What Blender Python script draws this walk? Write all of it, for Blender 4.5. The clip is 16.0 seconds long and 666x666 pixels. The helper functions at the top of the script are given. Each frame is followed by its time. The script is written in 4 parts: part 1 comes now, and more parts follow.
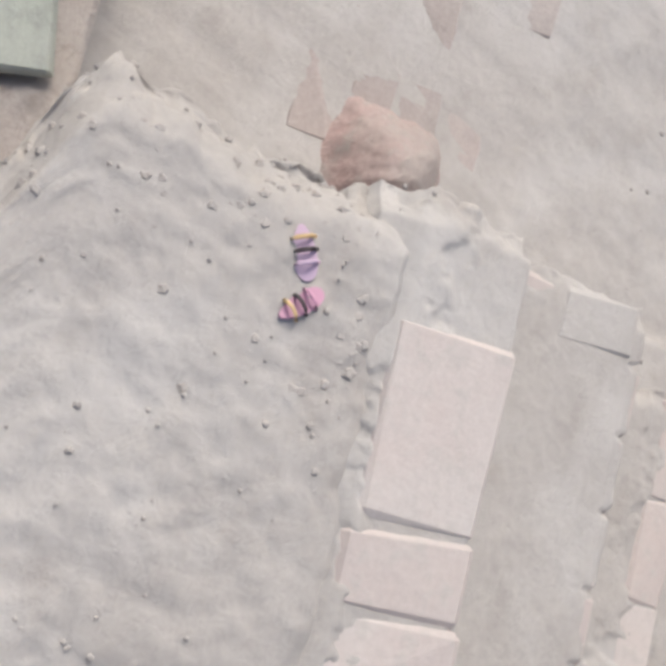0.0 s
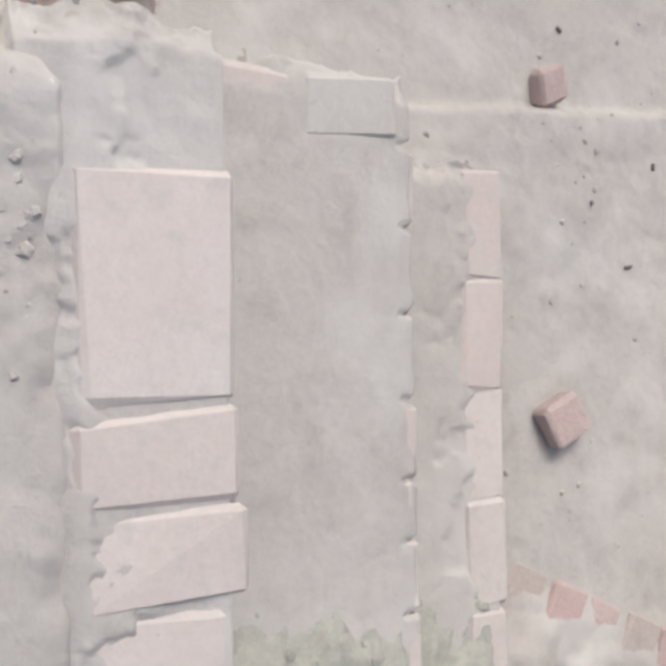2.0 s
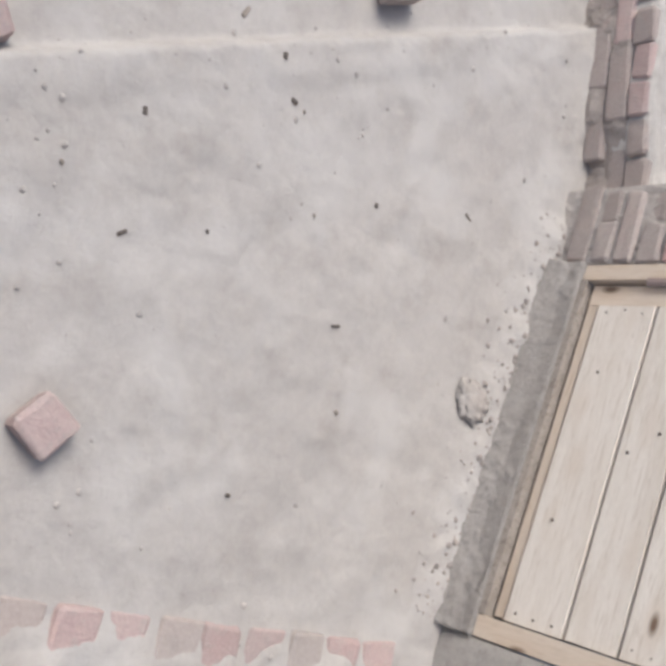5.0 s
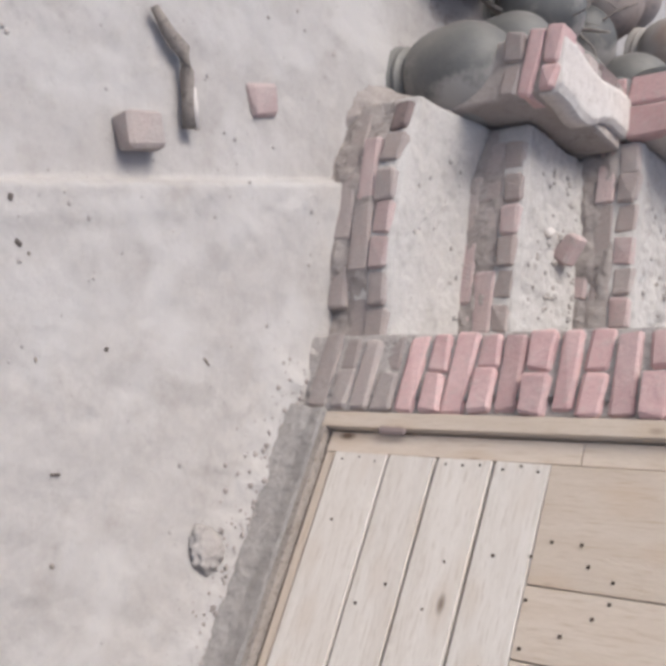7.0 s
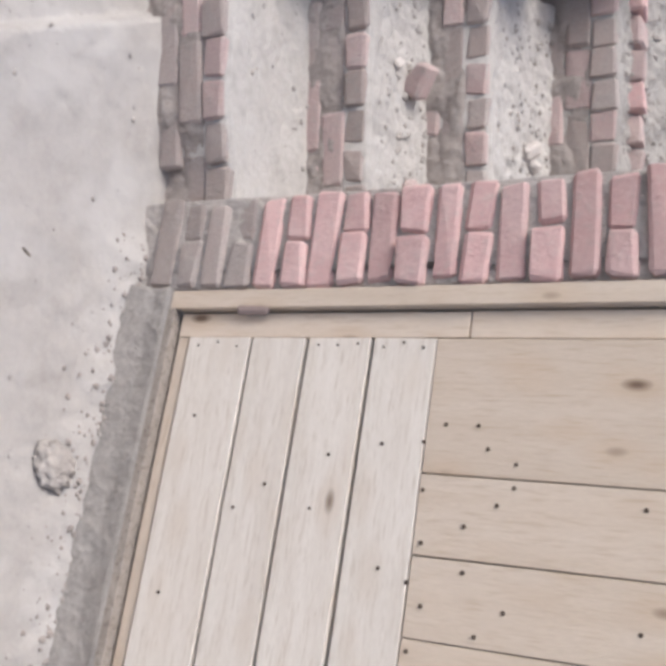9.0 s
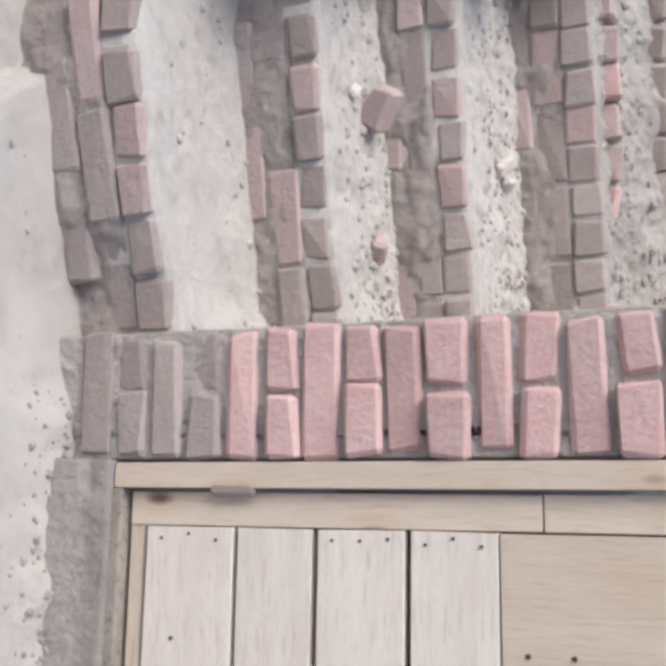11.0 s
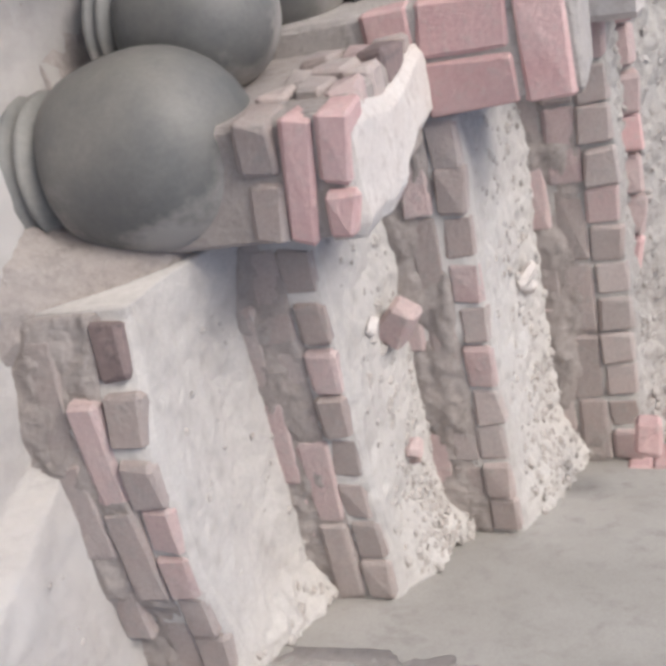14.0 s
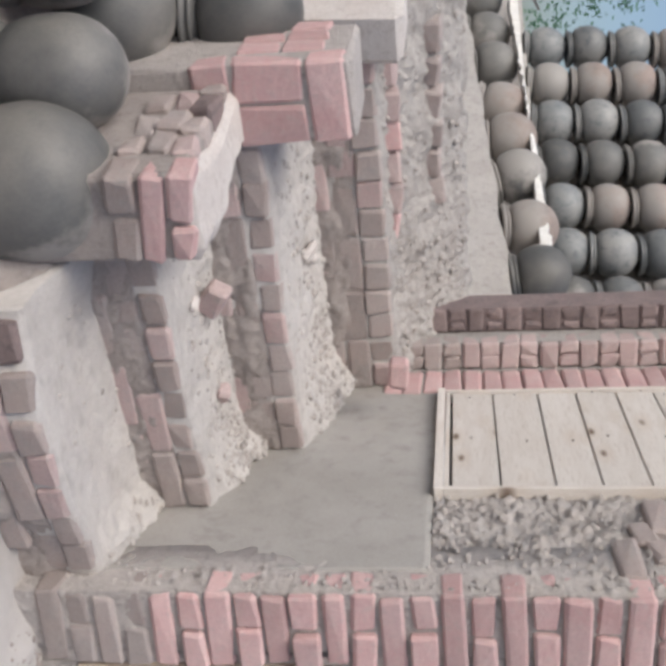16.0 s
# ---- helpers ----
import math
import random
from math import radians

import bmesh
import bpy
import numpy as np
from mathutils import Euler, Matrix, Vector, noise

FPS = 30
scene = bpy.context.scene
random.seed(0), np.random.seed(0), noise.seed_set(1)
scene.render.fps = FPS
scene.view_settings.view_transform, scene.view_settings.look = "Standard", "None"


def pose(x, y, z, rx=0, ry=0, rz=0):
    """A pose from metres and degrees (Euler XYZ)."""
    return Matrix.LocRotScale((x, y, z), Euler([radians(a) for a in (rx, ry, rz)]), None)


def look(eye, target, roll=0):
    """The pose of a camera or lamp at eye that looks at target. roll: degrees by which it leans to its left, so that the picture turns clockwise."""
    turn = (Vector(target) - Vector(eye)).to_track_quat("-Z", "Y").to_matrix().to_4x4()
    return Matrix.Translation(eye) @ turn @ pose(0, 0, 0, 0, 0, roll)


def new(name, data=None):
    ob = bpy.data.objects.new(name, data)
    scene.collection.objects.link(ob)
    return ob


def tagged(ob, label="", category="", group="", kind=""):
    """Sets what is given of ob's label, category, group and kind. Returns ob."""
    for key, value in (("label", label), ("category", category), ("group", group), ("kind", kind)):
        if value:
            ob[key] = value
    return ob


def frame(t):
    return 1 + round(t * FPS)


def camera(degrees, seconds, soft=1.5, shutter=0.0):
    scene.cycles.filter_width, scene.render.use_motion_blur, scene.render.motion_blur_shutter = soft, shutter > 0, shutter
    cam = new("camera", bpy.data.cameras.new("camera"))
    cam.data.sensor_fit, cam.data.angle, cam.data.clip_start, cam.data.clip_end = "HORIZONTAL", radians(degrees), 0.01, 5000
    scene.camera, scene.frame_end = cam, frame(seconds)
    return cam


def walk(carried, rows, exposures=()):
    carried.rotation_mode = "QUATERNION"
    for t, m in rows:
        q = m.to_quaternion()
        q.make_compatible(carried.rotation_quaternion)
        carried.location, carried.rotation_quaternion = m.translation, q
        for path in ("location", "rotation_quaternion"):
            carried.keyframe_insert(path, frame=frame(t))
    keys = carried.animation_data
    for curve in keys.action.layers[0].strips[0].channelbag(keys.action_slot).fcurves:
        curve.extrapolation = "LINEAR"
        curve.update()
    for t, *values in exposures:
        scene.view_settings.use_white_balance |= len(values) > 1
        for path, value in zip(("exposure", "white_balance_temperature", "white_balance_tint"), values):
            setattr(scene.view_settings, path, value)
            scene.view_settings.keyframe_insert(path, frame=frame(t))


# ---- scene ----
cam = camera(37.8, 16.0, soft=4.3)
PATH = [
    (0, (0.996, -3.499, 1.940), (0.471, -2.942, 0.093), 79.58),
    (0.5, (0.878, -3.369, 1.915), (0.482, -2.721, 0.065), 81.80),
    (1, (0.845, -3.317, 1.926), (0.546, -2.487, 0.131), 89.53),
    (1.5, (0.845, -3.287, 1.923), (0.573, -2.378, 0.162), 89.74),
    (2, (0.827, -3.219, 1.832), (0.558, -2.345, 0.054), 88.44),
    (2.5, (0.770, -3.053, 1.826), (0.460, -2.239, 0.026), 85.94),
    (3, (0.738, -2.947, 1.848), (0.370, -2.118, 0.065), 83.71),
    (3.5, (0.748, -2.883, 1.875), (0.361, -1.879, 0.189), 85.14),
    (4, (0.682, -2.783, 1.871), (0.341, -1.692, 0.230), 86.04),
    (4.5, (0.553, -2.616, 1.872), (0.377, -1.430, 0.271), 92.53),
    (5, (0.440, -2.531, 1.896), (0.327, -1.247, 0.367), 93.38),
    (5.2, (0.449, -2.502, 1.935), (0.335, -1.184, 0.435), 93.25),
    (7.5, (0.313, -2.347, 2.018), (-0.156, -0.784, 0.861), 86.65),
    (8, (0.299, -2.272, 1.791), (-0.161, -0.642, 0.727), 86.63),
    (8.5, (0.238, -2.228, 1.793), (0.027, -0.522, 0.770), 88.9),
    (10.8, (-0.336, -1.859, 1.244), (-0.161, -0.007, 0.510), 88.84),
    (11, (-0.417, -1.744, 1.232), (-0.240, 0.126, 0.544), 86.98),
    (11.5, (-0.650, -1.611, 1.162), (-0.294, 0.269, 0.581), 88.61),
    (12, (-0.958, -1.583, 1.095), (-0.449, 0.236, 0.437), 90.21),
    (12.5, (-1.174, -1.484, 1.108), (-0.762, 0.347, 0.416), 89.15),
    (13, (-1.327, -1.333, 1.161), (-0.750, 0.438, 0.434), 90.22),
    (13.5, (-1.605, -1.250, 1.153), (-0.869, 0.446, 0.389), 88.92),
    (14, (-1.776, -1.280, 1.183), (-0.910, 0.379, 0.479), 86.41),
    (14.5, (-1.894, -1.463, 1.230), (-1.070, 0.262, 0.643), 86.3),
    (15, (-2.027, -1.649, 1.277), (-1.122, 0.081, 0.845), 87.8),
    (15.5, (-2.173, -1.700, 1.278), (-1.125, -0.024, 0.980), 88.5),
    (16, (-2.356, -1.752, 1.271), (-1.211, -0.134, 1.007), 88.7),
]
walk(cam, [(t, look(eye, target, roll)) for t, eye, target, roll in PATH],
     [(0, 0.47, 6650, 6), (4, 0.44, 6450, 6), (8, 0.52, 6350, 9), (12, 0.60, 6250, 7), (14, 0.56, 6350, 8), (15, 0.51, 6350, 8), (15.5, 0.37, 6350, 8), (16, 0.31, 6350, 8)])

# ---- light: bright hazy sky, a broad soft sun ----
sky_world = bpy.data.worlds.new("sky")
scene.world = sky_world
sky_world.use_nodes = True
wn = sky_world.node_tree.nodes
sky = wn.new("ShaderNodeTexSky")
sky.sky_type, sky.sun_disc = "NISHITA", False
sky.sun_elevation, sky.sun_rotation = radians(48), radians(-114)
sky.dust_density, sky.air_density = 4.0, 1.0
wn["Background"].inputs[1].default_value = 0.13
sky_world.node_tree.links.new(sky.outputs[0], wn["Background"].inputs[0])
sun_data = bpy.data.lights.new("sun", "SUN")
sun_data.energy, sun_data.angle, sun_data.color = 1.45, radians(30), (1.0, 0.965, 0.93)
sun = new("sun", sun_data)
sun.matrix_world = look((0, 0, 10), (3.2, 1.15, 6.1))

# ---- materials ----
def surface(name, base, other, stain, rough=0.9, big=2.5, fine=60.0, bump=0.25, depth=0.004, vary=0.25, spec=0.25, streak=None, dust=None, low=0.0, grit=0.26, knots=False, side=False):
    """A mineral surface: two colours mixed at a large and a small scale, stains, fine relief."""
    m = bpy.data.materials.new(name)
    m.use_nodes = True
    nt = m.node_tree
    n, ln = nt.nodes, nt.links
    b = n["Principled BSDF"]
    co = n.new("ShaderNodeTexCoord")
    mp = n.new("ShaderNodeMapping")
    ln.new(co.outputs["Object"], mp.inputs[0])
    if streak:
        mp.inputs["Scale"].default_value = streak
    info = n.new("ShaderNodeObjectInfo")
    add = n.new("ShaderNodeVectorMath")
    sc = n.new("ShaderNodeVectorMath")
    sc.operation = "SCALE"
    sc.inputs[0].default_value = (7.3, 3.1, 5.7)
    ln.new(info.outputs["Random"], sc.inputs["Scale"])
    ln.new(mp.outputs[0], add.inputs[0])
    ln.new(sc.outputs[0], add.inputs[1])

    def noise_at(scale, detail=6.0, r=0.6):
        t = n.new("ShaderNodeTexNoise")
        t.inputs["Scale"].default_value = scale
        t.inputs["Detail"].default_value = detail
        t.inputs["Roughness"].default_value = r
        ln.new(add.outputs[0], t.inputs["Vector"])
        return t.outputs["Fac"]

    def ramp(fac, lo, hi):
        r = n.new("ShaderNodeMapRange")
        r.inputs["From Min"].default_value, r.inputs["From Max"].default_value = lo, hi
        ln.new(fac, r.inputs["Value"])
        return r.outputs[0]

    def mix(fac, a, c):
        x = n.new("ShaderNodeMix")
        x.data_type = "RGBA"
        if isinstance(fac, float):
            x.inputs[0].default_value = fac
        else:
            ln.new(fac, x.inputs[0])
        for slot, v in ((6, a), (7, c)):
            if isinstance(v, tuple):
                x.inputs[slot].default_value = (*v, 1)
            else:
                ln.new(v, x.inputs[slot])
        return x.outputs[2]

    large, mid, small = noise_at(big), noise_at(big * 5), noise_at(fine, 8.0, 0.7)
    col = mix(ramp(large, 0.35, 0.65), base, other)
    col = mix(ramp(mid, 0.52, 0.72), col, stain)
    hsv = n.new("ShaderNodeHueSaturation")
    val = n.new("ShaderNodeMath")
    val.operation = "MULTIPLY_ADD"
    ln.new(info.outputs["Random"], val.inputs[0])
    val.inputs[1].default_value, val.inputs[2].default_value = vary, 1.0 - vary / 2
    ln.new(val.outputs[0], hsv.inputs["Value"])
    ln.new(col, hsv.inputs["Color"])
    col = hsv.outputs[0]
    grain = n.new("ShaderNodeMix")
    grain.data_type, grain.blend_type = "RGBA", "MULTIPLY"
    grain.inputs[0].default_value = grit
    ln.new(col, grain.inputs[6])
    g = n.new("ShaderNodeValToRGB")
    g.color_ramp.elements[0].position, g.color_ramp.elements[1].position = 0.3, 0.62
    g.color_ramp.elements[0].color = (0.45, 0.43, 0.42, 1)
    ln.new(small, g.inputs[0])
    ln.new(g.outputs[0], grain.inputs[7])
    col = grain.outputs[2]
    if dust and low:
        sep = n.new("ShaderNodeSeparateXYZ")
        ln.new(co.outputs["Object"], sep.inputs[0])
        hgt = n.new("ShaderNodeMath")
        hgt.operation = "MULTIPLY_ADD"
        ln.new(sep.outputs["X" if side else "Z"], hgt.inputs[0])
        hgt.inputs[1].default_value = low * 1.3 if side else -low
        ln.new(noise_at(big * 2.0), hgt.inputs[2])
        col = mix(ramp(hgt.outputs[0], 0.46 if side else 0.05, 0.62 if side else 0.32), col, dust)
    elif dust:
        col = mix(ramp(noise_at(big * 2.2), 0.48, 0.62), col, dust)
    if knots:
        cell = n.new("ShaderNodeTexVoronoi")
        cell.inputs["Scale"].default_value = 1.0
        squash = n.new("ShaderNodeMapping")
        squash.inputs["Scale"].default_value = (4.2, 0.05, 1.1)
        ln.new(add.outputs[0], squash.inputs[0])
        ln.new(squash.outputs[0], cell.inputs["Vector"])
        spot = n.new("ShaderNodeMapRange")
        spot.inputs["From Min"].default_value, spot.inputs["From Max"].default_value = 0.16, 0.05
        ln.new(cell.outputs["Distance"], spot.inputs["Value"])
        halo = n.new("ShaderNodeMapRange")
        halo.inputs["From Min"].default_value, halo.inputs["From Max"].default_value = 0.42, 0.12
        halo.inputs["To Max"].default_value = 0.4
        ln.new(cell.outputs["Distance"], halo.inputs["Value"])
        col = mix(halo.outputs[0], col, (stain[0] * 0.95, stain[1] * 0.88, stain[2] * 0.8))
        col = mix(spot.outputs[0], col, (0.16, 0.11, 0.08))
    ln.new(col, b.inputs["Base Color"])
    b.inputs["Roughness"].default_value = rough
    b.inputs["Specular IOR Level"].default_value = spec
    bp = n.new("ShaderNodeBump")
    bp.inputs["Strength"].default_value, bp.inputs["Distance"].default_value = bump * 2, depth
    h = n.new("ShaderNodeMath")
    h.operation = "ADD"
    ln.new(small, h.inputs[0])
    ln.new(mid, h.inputs[1])
    ln.new(h.outputs[0], bp.inputs["Height"])
    ln.new(bp.outputs[0], b.inputs["Normal"])
    return m


def plain(name, color, rough=0.6, metal=0.0, alpha=1.0):
    m = bpy.data.materials.new(name)
    m.use_nodes = True
    b = m.node_tree.nodes["Principled BSDF"]
    b.inputs["Base Color"].default_value = (*color, 1)
    b.inputs["Roughness"].default_value, b.inputs["Metallic"].default_value = rough, metal
    return m


EARTH = surface("dry_earth", (0.405, 0.378, 0.36), (0.44, 0.414, 0.397), (0.375, 0.347, 0.328), big=1.7, fine=48, bump=0.3, depth=0.006, vary=0.0, dust=(0.455, 0.432, 0.418), grit=0.15)
MUD = surface("mud_mortar", (0.40, 0.373, 0.35), (0.46, 0.435, 0.412), (0.33, 0.305, 0.285), big=6, fine=110, bump=0.6, depth=0.006, vary=0.0)
TREAD = surface("pale_mud_tread", (0.47, 0.443, 0.42), (0.52, 0.495, 0.475), (0.39, 0.362, 0.342), big=4, fine=80, bump=0.4, depth=0.004, vary=0.0)
PLASTER = surface("grey_plaster", (0.36, 0.34, 0.315), (0.42, 0.40, 0.375), (0.32, 0.30, 0.28), big=3, fine=140, bump=0.15, depth=0.003, vary=0.0)
BRICK = surface("red_brick", (0.535, 0.345, 0.335), (0.57, 0.41, 0.397), (0.51, 0.39, 0.373), big=8, fine=90, bump=0.45, depth=0.004, vary=0.26, grit=0.2)
DUSTY = surface("dusty_brick", (0.415, 0.345, 0.322), (0.42, 0.37, 0.35), (0.38, 0.345, 0.325), big=7, fine=110, bump=0.5, depth=0.005, vary=0.28)
PALEBRICK = surface("earth_worn_brick", (0.505, 0.44, 0.42), (0.525, 0.485, 0.465), (0.46, 0.425, 0.405), big=5, fine=70, bump=0.25, depth=0.003, vary=0.05, grit=0.13)
PINKDUST = surface("pink_dusty_brick", (0.485, 0.42, 0.40), (0.49, 0.44, 0.42), (0.455, 0.42, 0.40), big=5, fine=60, bump=0.25, depth=0.003, vary=0.05, grit=0.13)
MOSSMUD = surface("greenish_mud", (0.375, 0.375, 0.335), (0.42, 0.415, 0.38), (0.335, 0.33, 0.295), big=5, fine=70, bump=0.5, depth=0.006, vary=0.0)
# for odd dark bricks, and for the jamb whose shadow is in the colour
DARKBRICK = surface("sooty_brick", (0.23, 0.18, 0.175), (0.29, 0.225, 0.215), (0.16, 0.135, 0.135), big=9, fine=110, bump=0.5, depth=0.004, vary=0.5)
LIME = surface("pale_mortar", (0.58, 0.53, 0.50), (0.63, 0.59, 0.56), (0.50, 0.45, 0.42), big=7, fine=90, bump=0.4, depth=0.004, vary=0.0)
DUSTMUD = surface("riser_mud", (0.36, 0.316, 0.295), (0.40, 0.36, 0.338), (0.29, 0.256, 0.238), big=6, fine=90, bump=0.5, depth=0.006, vary=0.0)
EARTHCLOD = surface("earth_crumb", (0.39, 0.36, 0.34), (0.43, 0.40, 0.38), (0.34, 0.31, 0.29), big=14, fine=120, bump=0.1, depth=0.001, vary=0.0)
PINKB = surface("faded_pink_brick", (0.505, 0.38, 0.365), (0.51, 0.415, 0.397), (0.46, 0.395, 0.375), big=8, fine=110, bump=0.5, depth=0.005, vary=0.2)
MORTAR = surface("rough_mortar", (0.475, 0.435, 0.41), (0.54, 0.50, 0.475), (0.40, 0.36, 0.335), big=8, fine=110, bump=0.6, depth=0.006, vary=0.0)
STONE = surface("mud_clod", (0.41, 0.375, 0.35), (0.46, 0.43, 0.405), (0.33, 0.30, 0.28), big=14, fine=120, bump=0.12, depth=0.001, vary=0.3)
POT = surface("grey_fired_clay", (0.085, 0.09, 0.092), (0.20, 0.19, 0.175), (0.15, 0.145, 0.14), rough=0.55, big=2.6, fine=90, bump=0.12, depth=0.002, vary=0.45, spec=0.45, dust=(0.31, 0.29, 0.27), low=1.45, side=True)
POTSLATE = surface("slate_fired_clay", (0.16, 0.17, 0.175), (0.27, 0.265, 0.255), (0.11, 0.12, 0.13), rough=0.48, big=4.0, fine=90, bump=0.08, depth=0.002, vary=0.5, spec=0.45)
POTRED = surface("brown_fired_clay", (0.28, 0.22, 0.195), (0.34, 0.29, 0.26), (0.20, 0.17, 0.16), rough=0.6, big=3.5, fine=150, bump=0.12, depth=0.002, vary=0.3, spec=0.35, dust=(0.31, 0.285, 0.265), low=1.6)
WOOD = surface("pale_raw_plank", (0.575, 0.485, 0.40), (0.62, 0.535, 0.455), (0.50, 0.405, 0.315), rough=0.75, big=3, fine=60, bump=0.2, depth=0.002, vary=0.14, streak=(1.0, 9.0, 9.0), knots=True)
WOODW = surface("whitish_plank", (0.62, 0.57, 0.52), (0.675, 0.63, 0.585), (0.53, 0.47, 0.415), rough=0.75, big=3, fine=50, bump=0.15, depth=0.002, vary=0.1, streak=(1.0, 9.0, 9.0), knots=True)
TWIG = surface("bare_twig_bark", (0.27, 0.235, 0.21), (0.34, 0.30, 0.27), (0.17, 0.145, 0.13), big=12, fine=90, bump=0.4, depth=0.003)
NAIL = plain("rusty_nail", (0.06, 0.04, 0.03), 0.7)
DAMP = surface("damp_mud", (0.32, 0.295, 0.28), (0.375, 0.35, 0.335), (0.265, 0.245, 0.232), big=6, fine=80, bump=0.6, depth=0.006, vary=0.0)
# near-black, paints the shade seen through slits between door boards
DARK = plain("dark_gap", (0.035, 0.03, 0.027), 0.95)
LEAF = surface("green_leaf", (0.05, 0.13, 0.06), (0.07, 0.17, 0.08), (0.04, 0.10, 0.05), rough=0.5, big=9, fine=40, bump=0.1, vary=0.5)
PINK = plain("pink_rubber", (0.50, 0.26, 0.37), 0.45)
LILAC = plain("lilac_rubber", (0.54, 0.40, 0.52), 0.45)
BLACKR = plain("dark_rubber", (0.05, 0.035, 0.04), 0.5)
GOLDF = plain("yellow_trim", (0.60, 0.42, 0.22), 0.4)
CLOTH = surface("faded_green_board", (0.37, 0.385, 0.335), (0.41, 0.42, 0.375), (0.31, 0.32, 0.285), big=5, fine=60, vary=0.0)
REDLUMP = surface("red_stained_earth", (0.43, 0.375, 0.35), (0.47, 0.345, 0.325), (0.42, 0.385, 0.36), big=4, fine=70, bump=0.5, depth=0.006, vary=0.0)
REDPAVE = surface("reddish_earth", (0.41, 0.352, 0.33), (0.43, 0.385, 0.365), (0.37, 0.33, 0.31), big=3, fine=90, bump=0.3, depth=0.004, vary=0.15)


# ---- builders ----
def mesh_of(name, bm, material, smooth=False):
    me = bpy.data.meshes.new(name)
    bm.to_mesh(me)
    bm.free()
    if smooth:
        me.polygons.foreach_set("use_smooth", [True] * len(me.polygons))
    me.materials.append(material)
    return me


def part(name, bm, material, parent=None, label="", smooth=False):
    ob = new(name, mesh_of(name, bm, material, smooth))
    ob.parent = parent
    if label:
        ob["label"] = label
    return ob


def thing(name, m, label, category, group="", kind=""):
    ob = new(name)
    ob.empty_display_size = 0.05
    ob.matrix_world = m
    return tagged(ob, label, category, group, kind)


def fbm(x, y, z, s, octs=4):
    return noise.fractal(Vector((x * s, y * s, z * s)), 1.0, 2.0, octs)


def chamfer_verts(sx, sy, sz, c, rnd, jit):
    """Corner points of a worn block: three to each corner, jittered."""
    vs = []
    for ix in (-1, 1):
        for iy in (-1, 1):
            for iz in (-1, 1):
                cc = [c * rnd.uniform(0.5, 1.7) for _ in range(3)]
                o = [rnd.uniform(-jit, jit) for _ in range(3)]
                hx, hy, hz = sx / 2, sy / 2, sz / 2
                vs.append((ix * hx + o[0], iy * (hy - cc[1]) + o[1], iz * (hz - cc[2]) + o[2]))
                vs.append((ix * (hx - cc[0]) + o[0], iy * hy + o[1], iz * (hz - cc[2]) + o[2]))
                vs.append((ix * (hx - cc[0]) + o[0], iy * (hy - cc[1]) + o[1], iz * hz + o[2]))
    return vs


def block(bm, sx, sy, sz, c, rnd, jit, m=None):
    vs = [bm.verts.new(m @ Vector(v) if m else v) for v in chamfer_verts(sx, sy, sz, c, rnd, jit)]
    made = bmesh.ops.convex_hull(bm, input=vs)
    bmesh.ops.delete(bm, geom=[g for g in made["geom_interior"] if isinstance(g, bmesh.types.BMVert)], context="VERTS")
    return vs


BRICK_MESHES = {}


def brick_mesh(sx, sy, sz, material, seed):
    """One of five worn bricks of a size, shared by all alike pieces."""
    key = (round(sx, 3), round(sy, 3), round(sz, 3), material.name, seed % 5)
    if key not in BRICK_MESHES:
        rnd = random.Random(hash(key[:3]) % 1000 + key[4])
        bm = bmesh.new()
        block(bm, sx, sy, sz, 0.008, rnd, 0.005)
        BRICK_MESHES[key] = mesh_of("brick", bm, material)
    return BRICK_MESHES[key]


def brick(parent, m, size, material, seed, name="brick"):
    ob = new(name, brick_mesh(*size, material, seed))
    ob.parent = parent
    ob.matrix_basis = m
    return ob


def slab(nu, nv, top, base):
    """A solid whose upper side follows top(u, v) and whose sides go down to the height base."""
    bm = bmesh.new()
    rows = [[bm.verts.new(top(i / nu, j / nv)) for i in range(nu + 1)] for j in range(nv + 1)]
    for j in range(nv):
        for i in range(nu):
            bm.faces.new((rows[j][i], rows[j][i + 1], rows[j + 1][i + 1], rows[j + 1][i]))
    rim = [rows[0][i] for i in range(nu)] + [rows[j][nu] for j in range(nv)] + [rows[nv][i] for i in range(nu, 0, -1)] + [rows[j][0] for j in range(nv, 0, -1)]
    low = [bm.verts.new((v.co.x, v.co.y, base)) for v in rim]
    for k in range(len(rim)):
        q = (k + 1) % len(rim)
        bm.faces.new((rim[k], low[k], low[q], rim[q]))
    bm.faces.new(low[::-1])
    bmesh.ops.recalc_face_normals(bm, faces=bm.faces)
    return bm


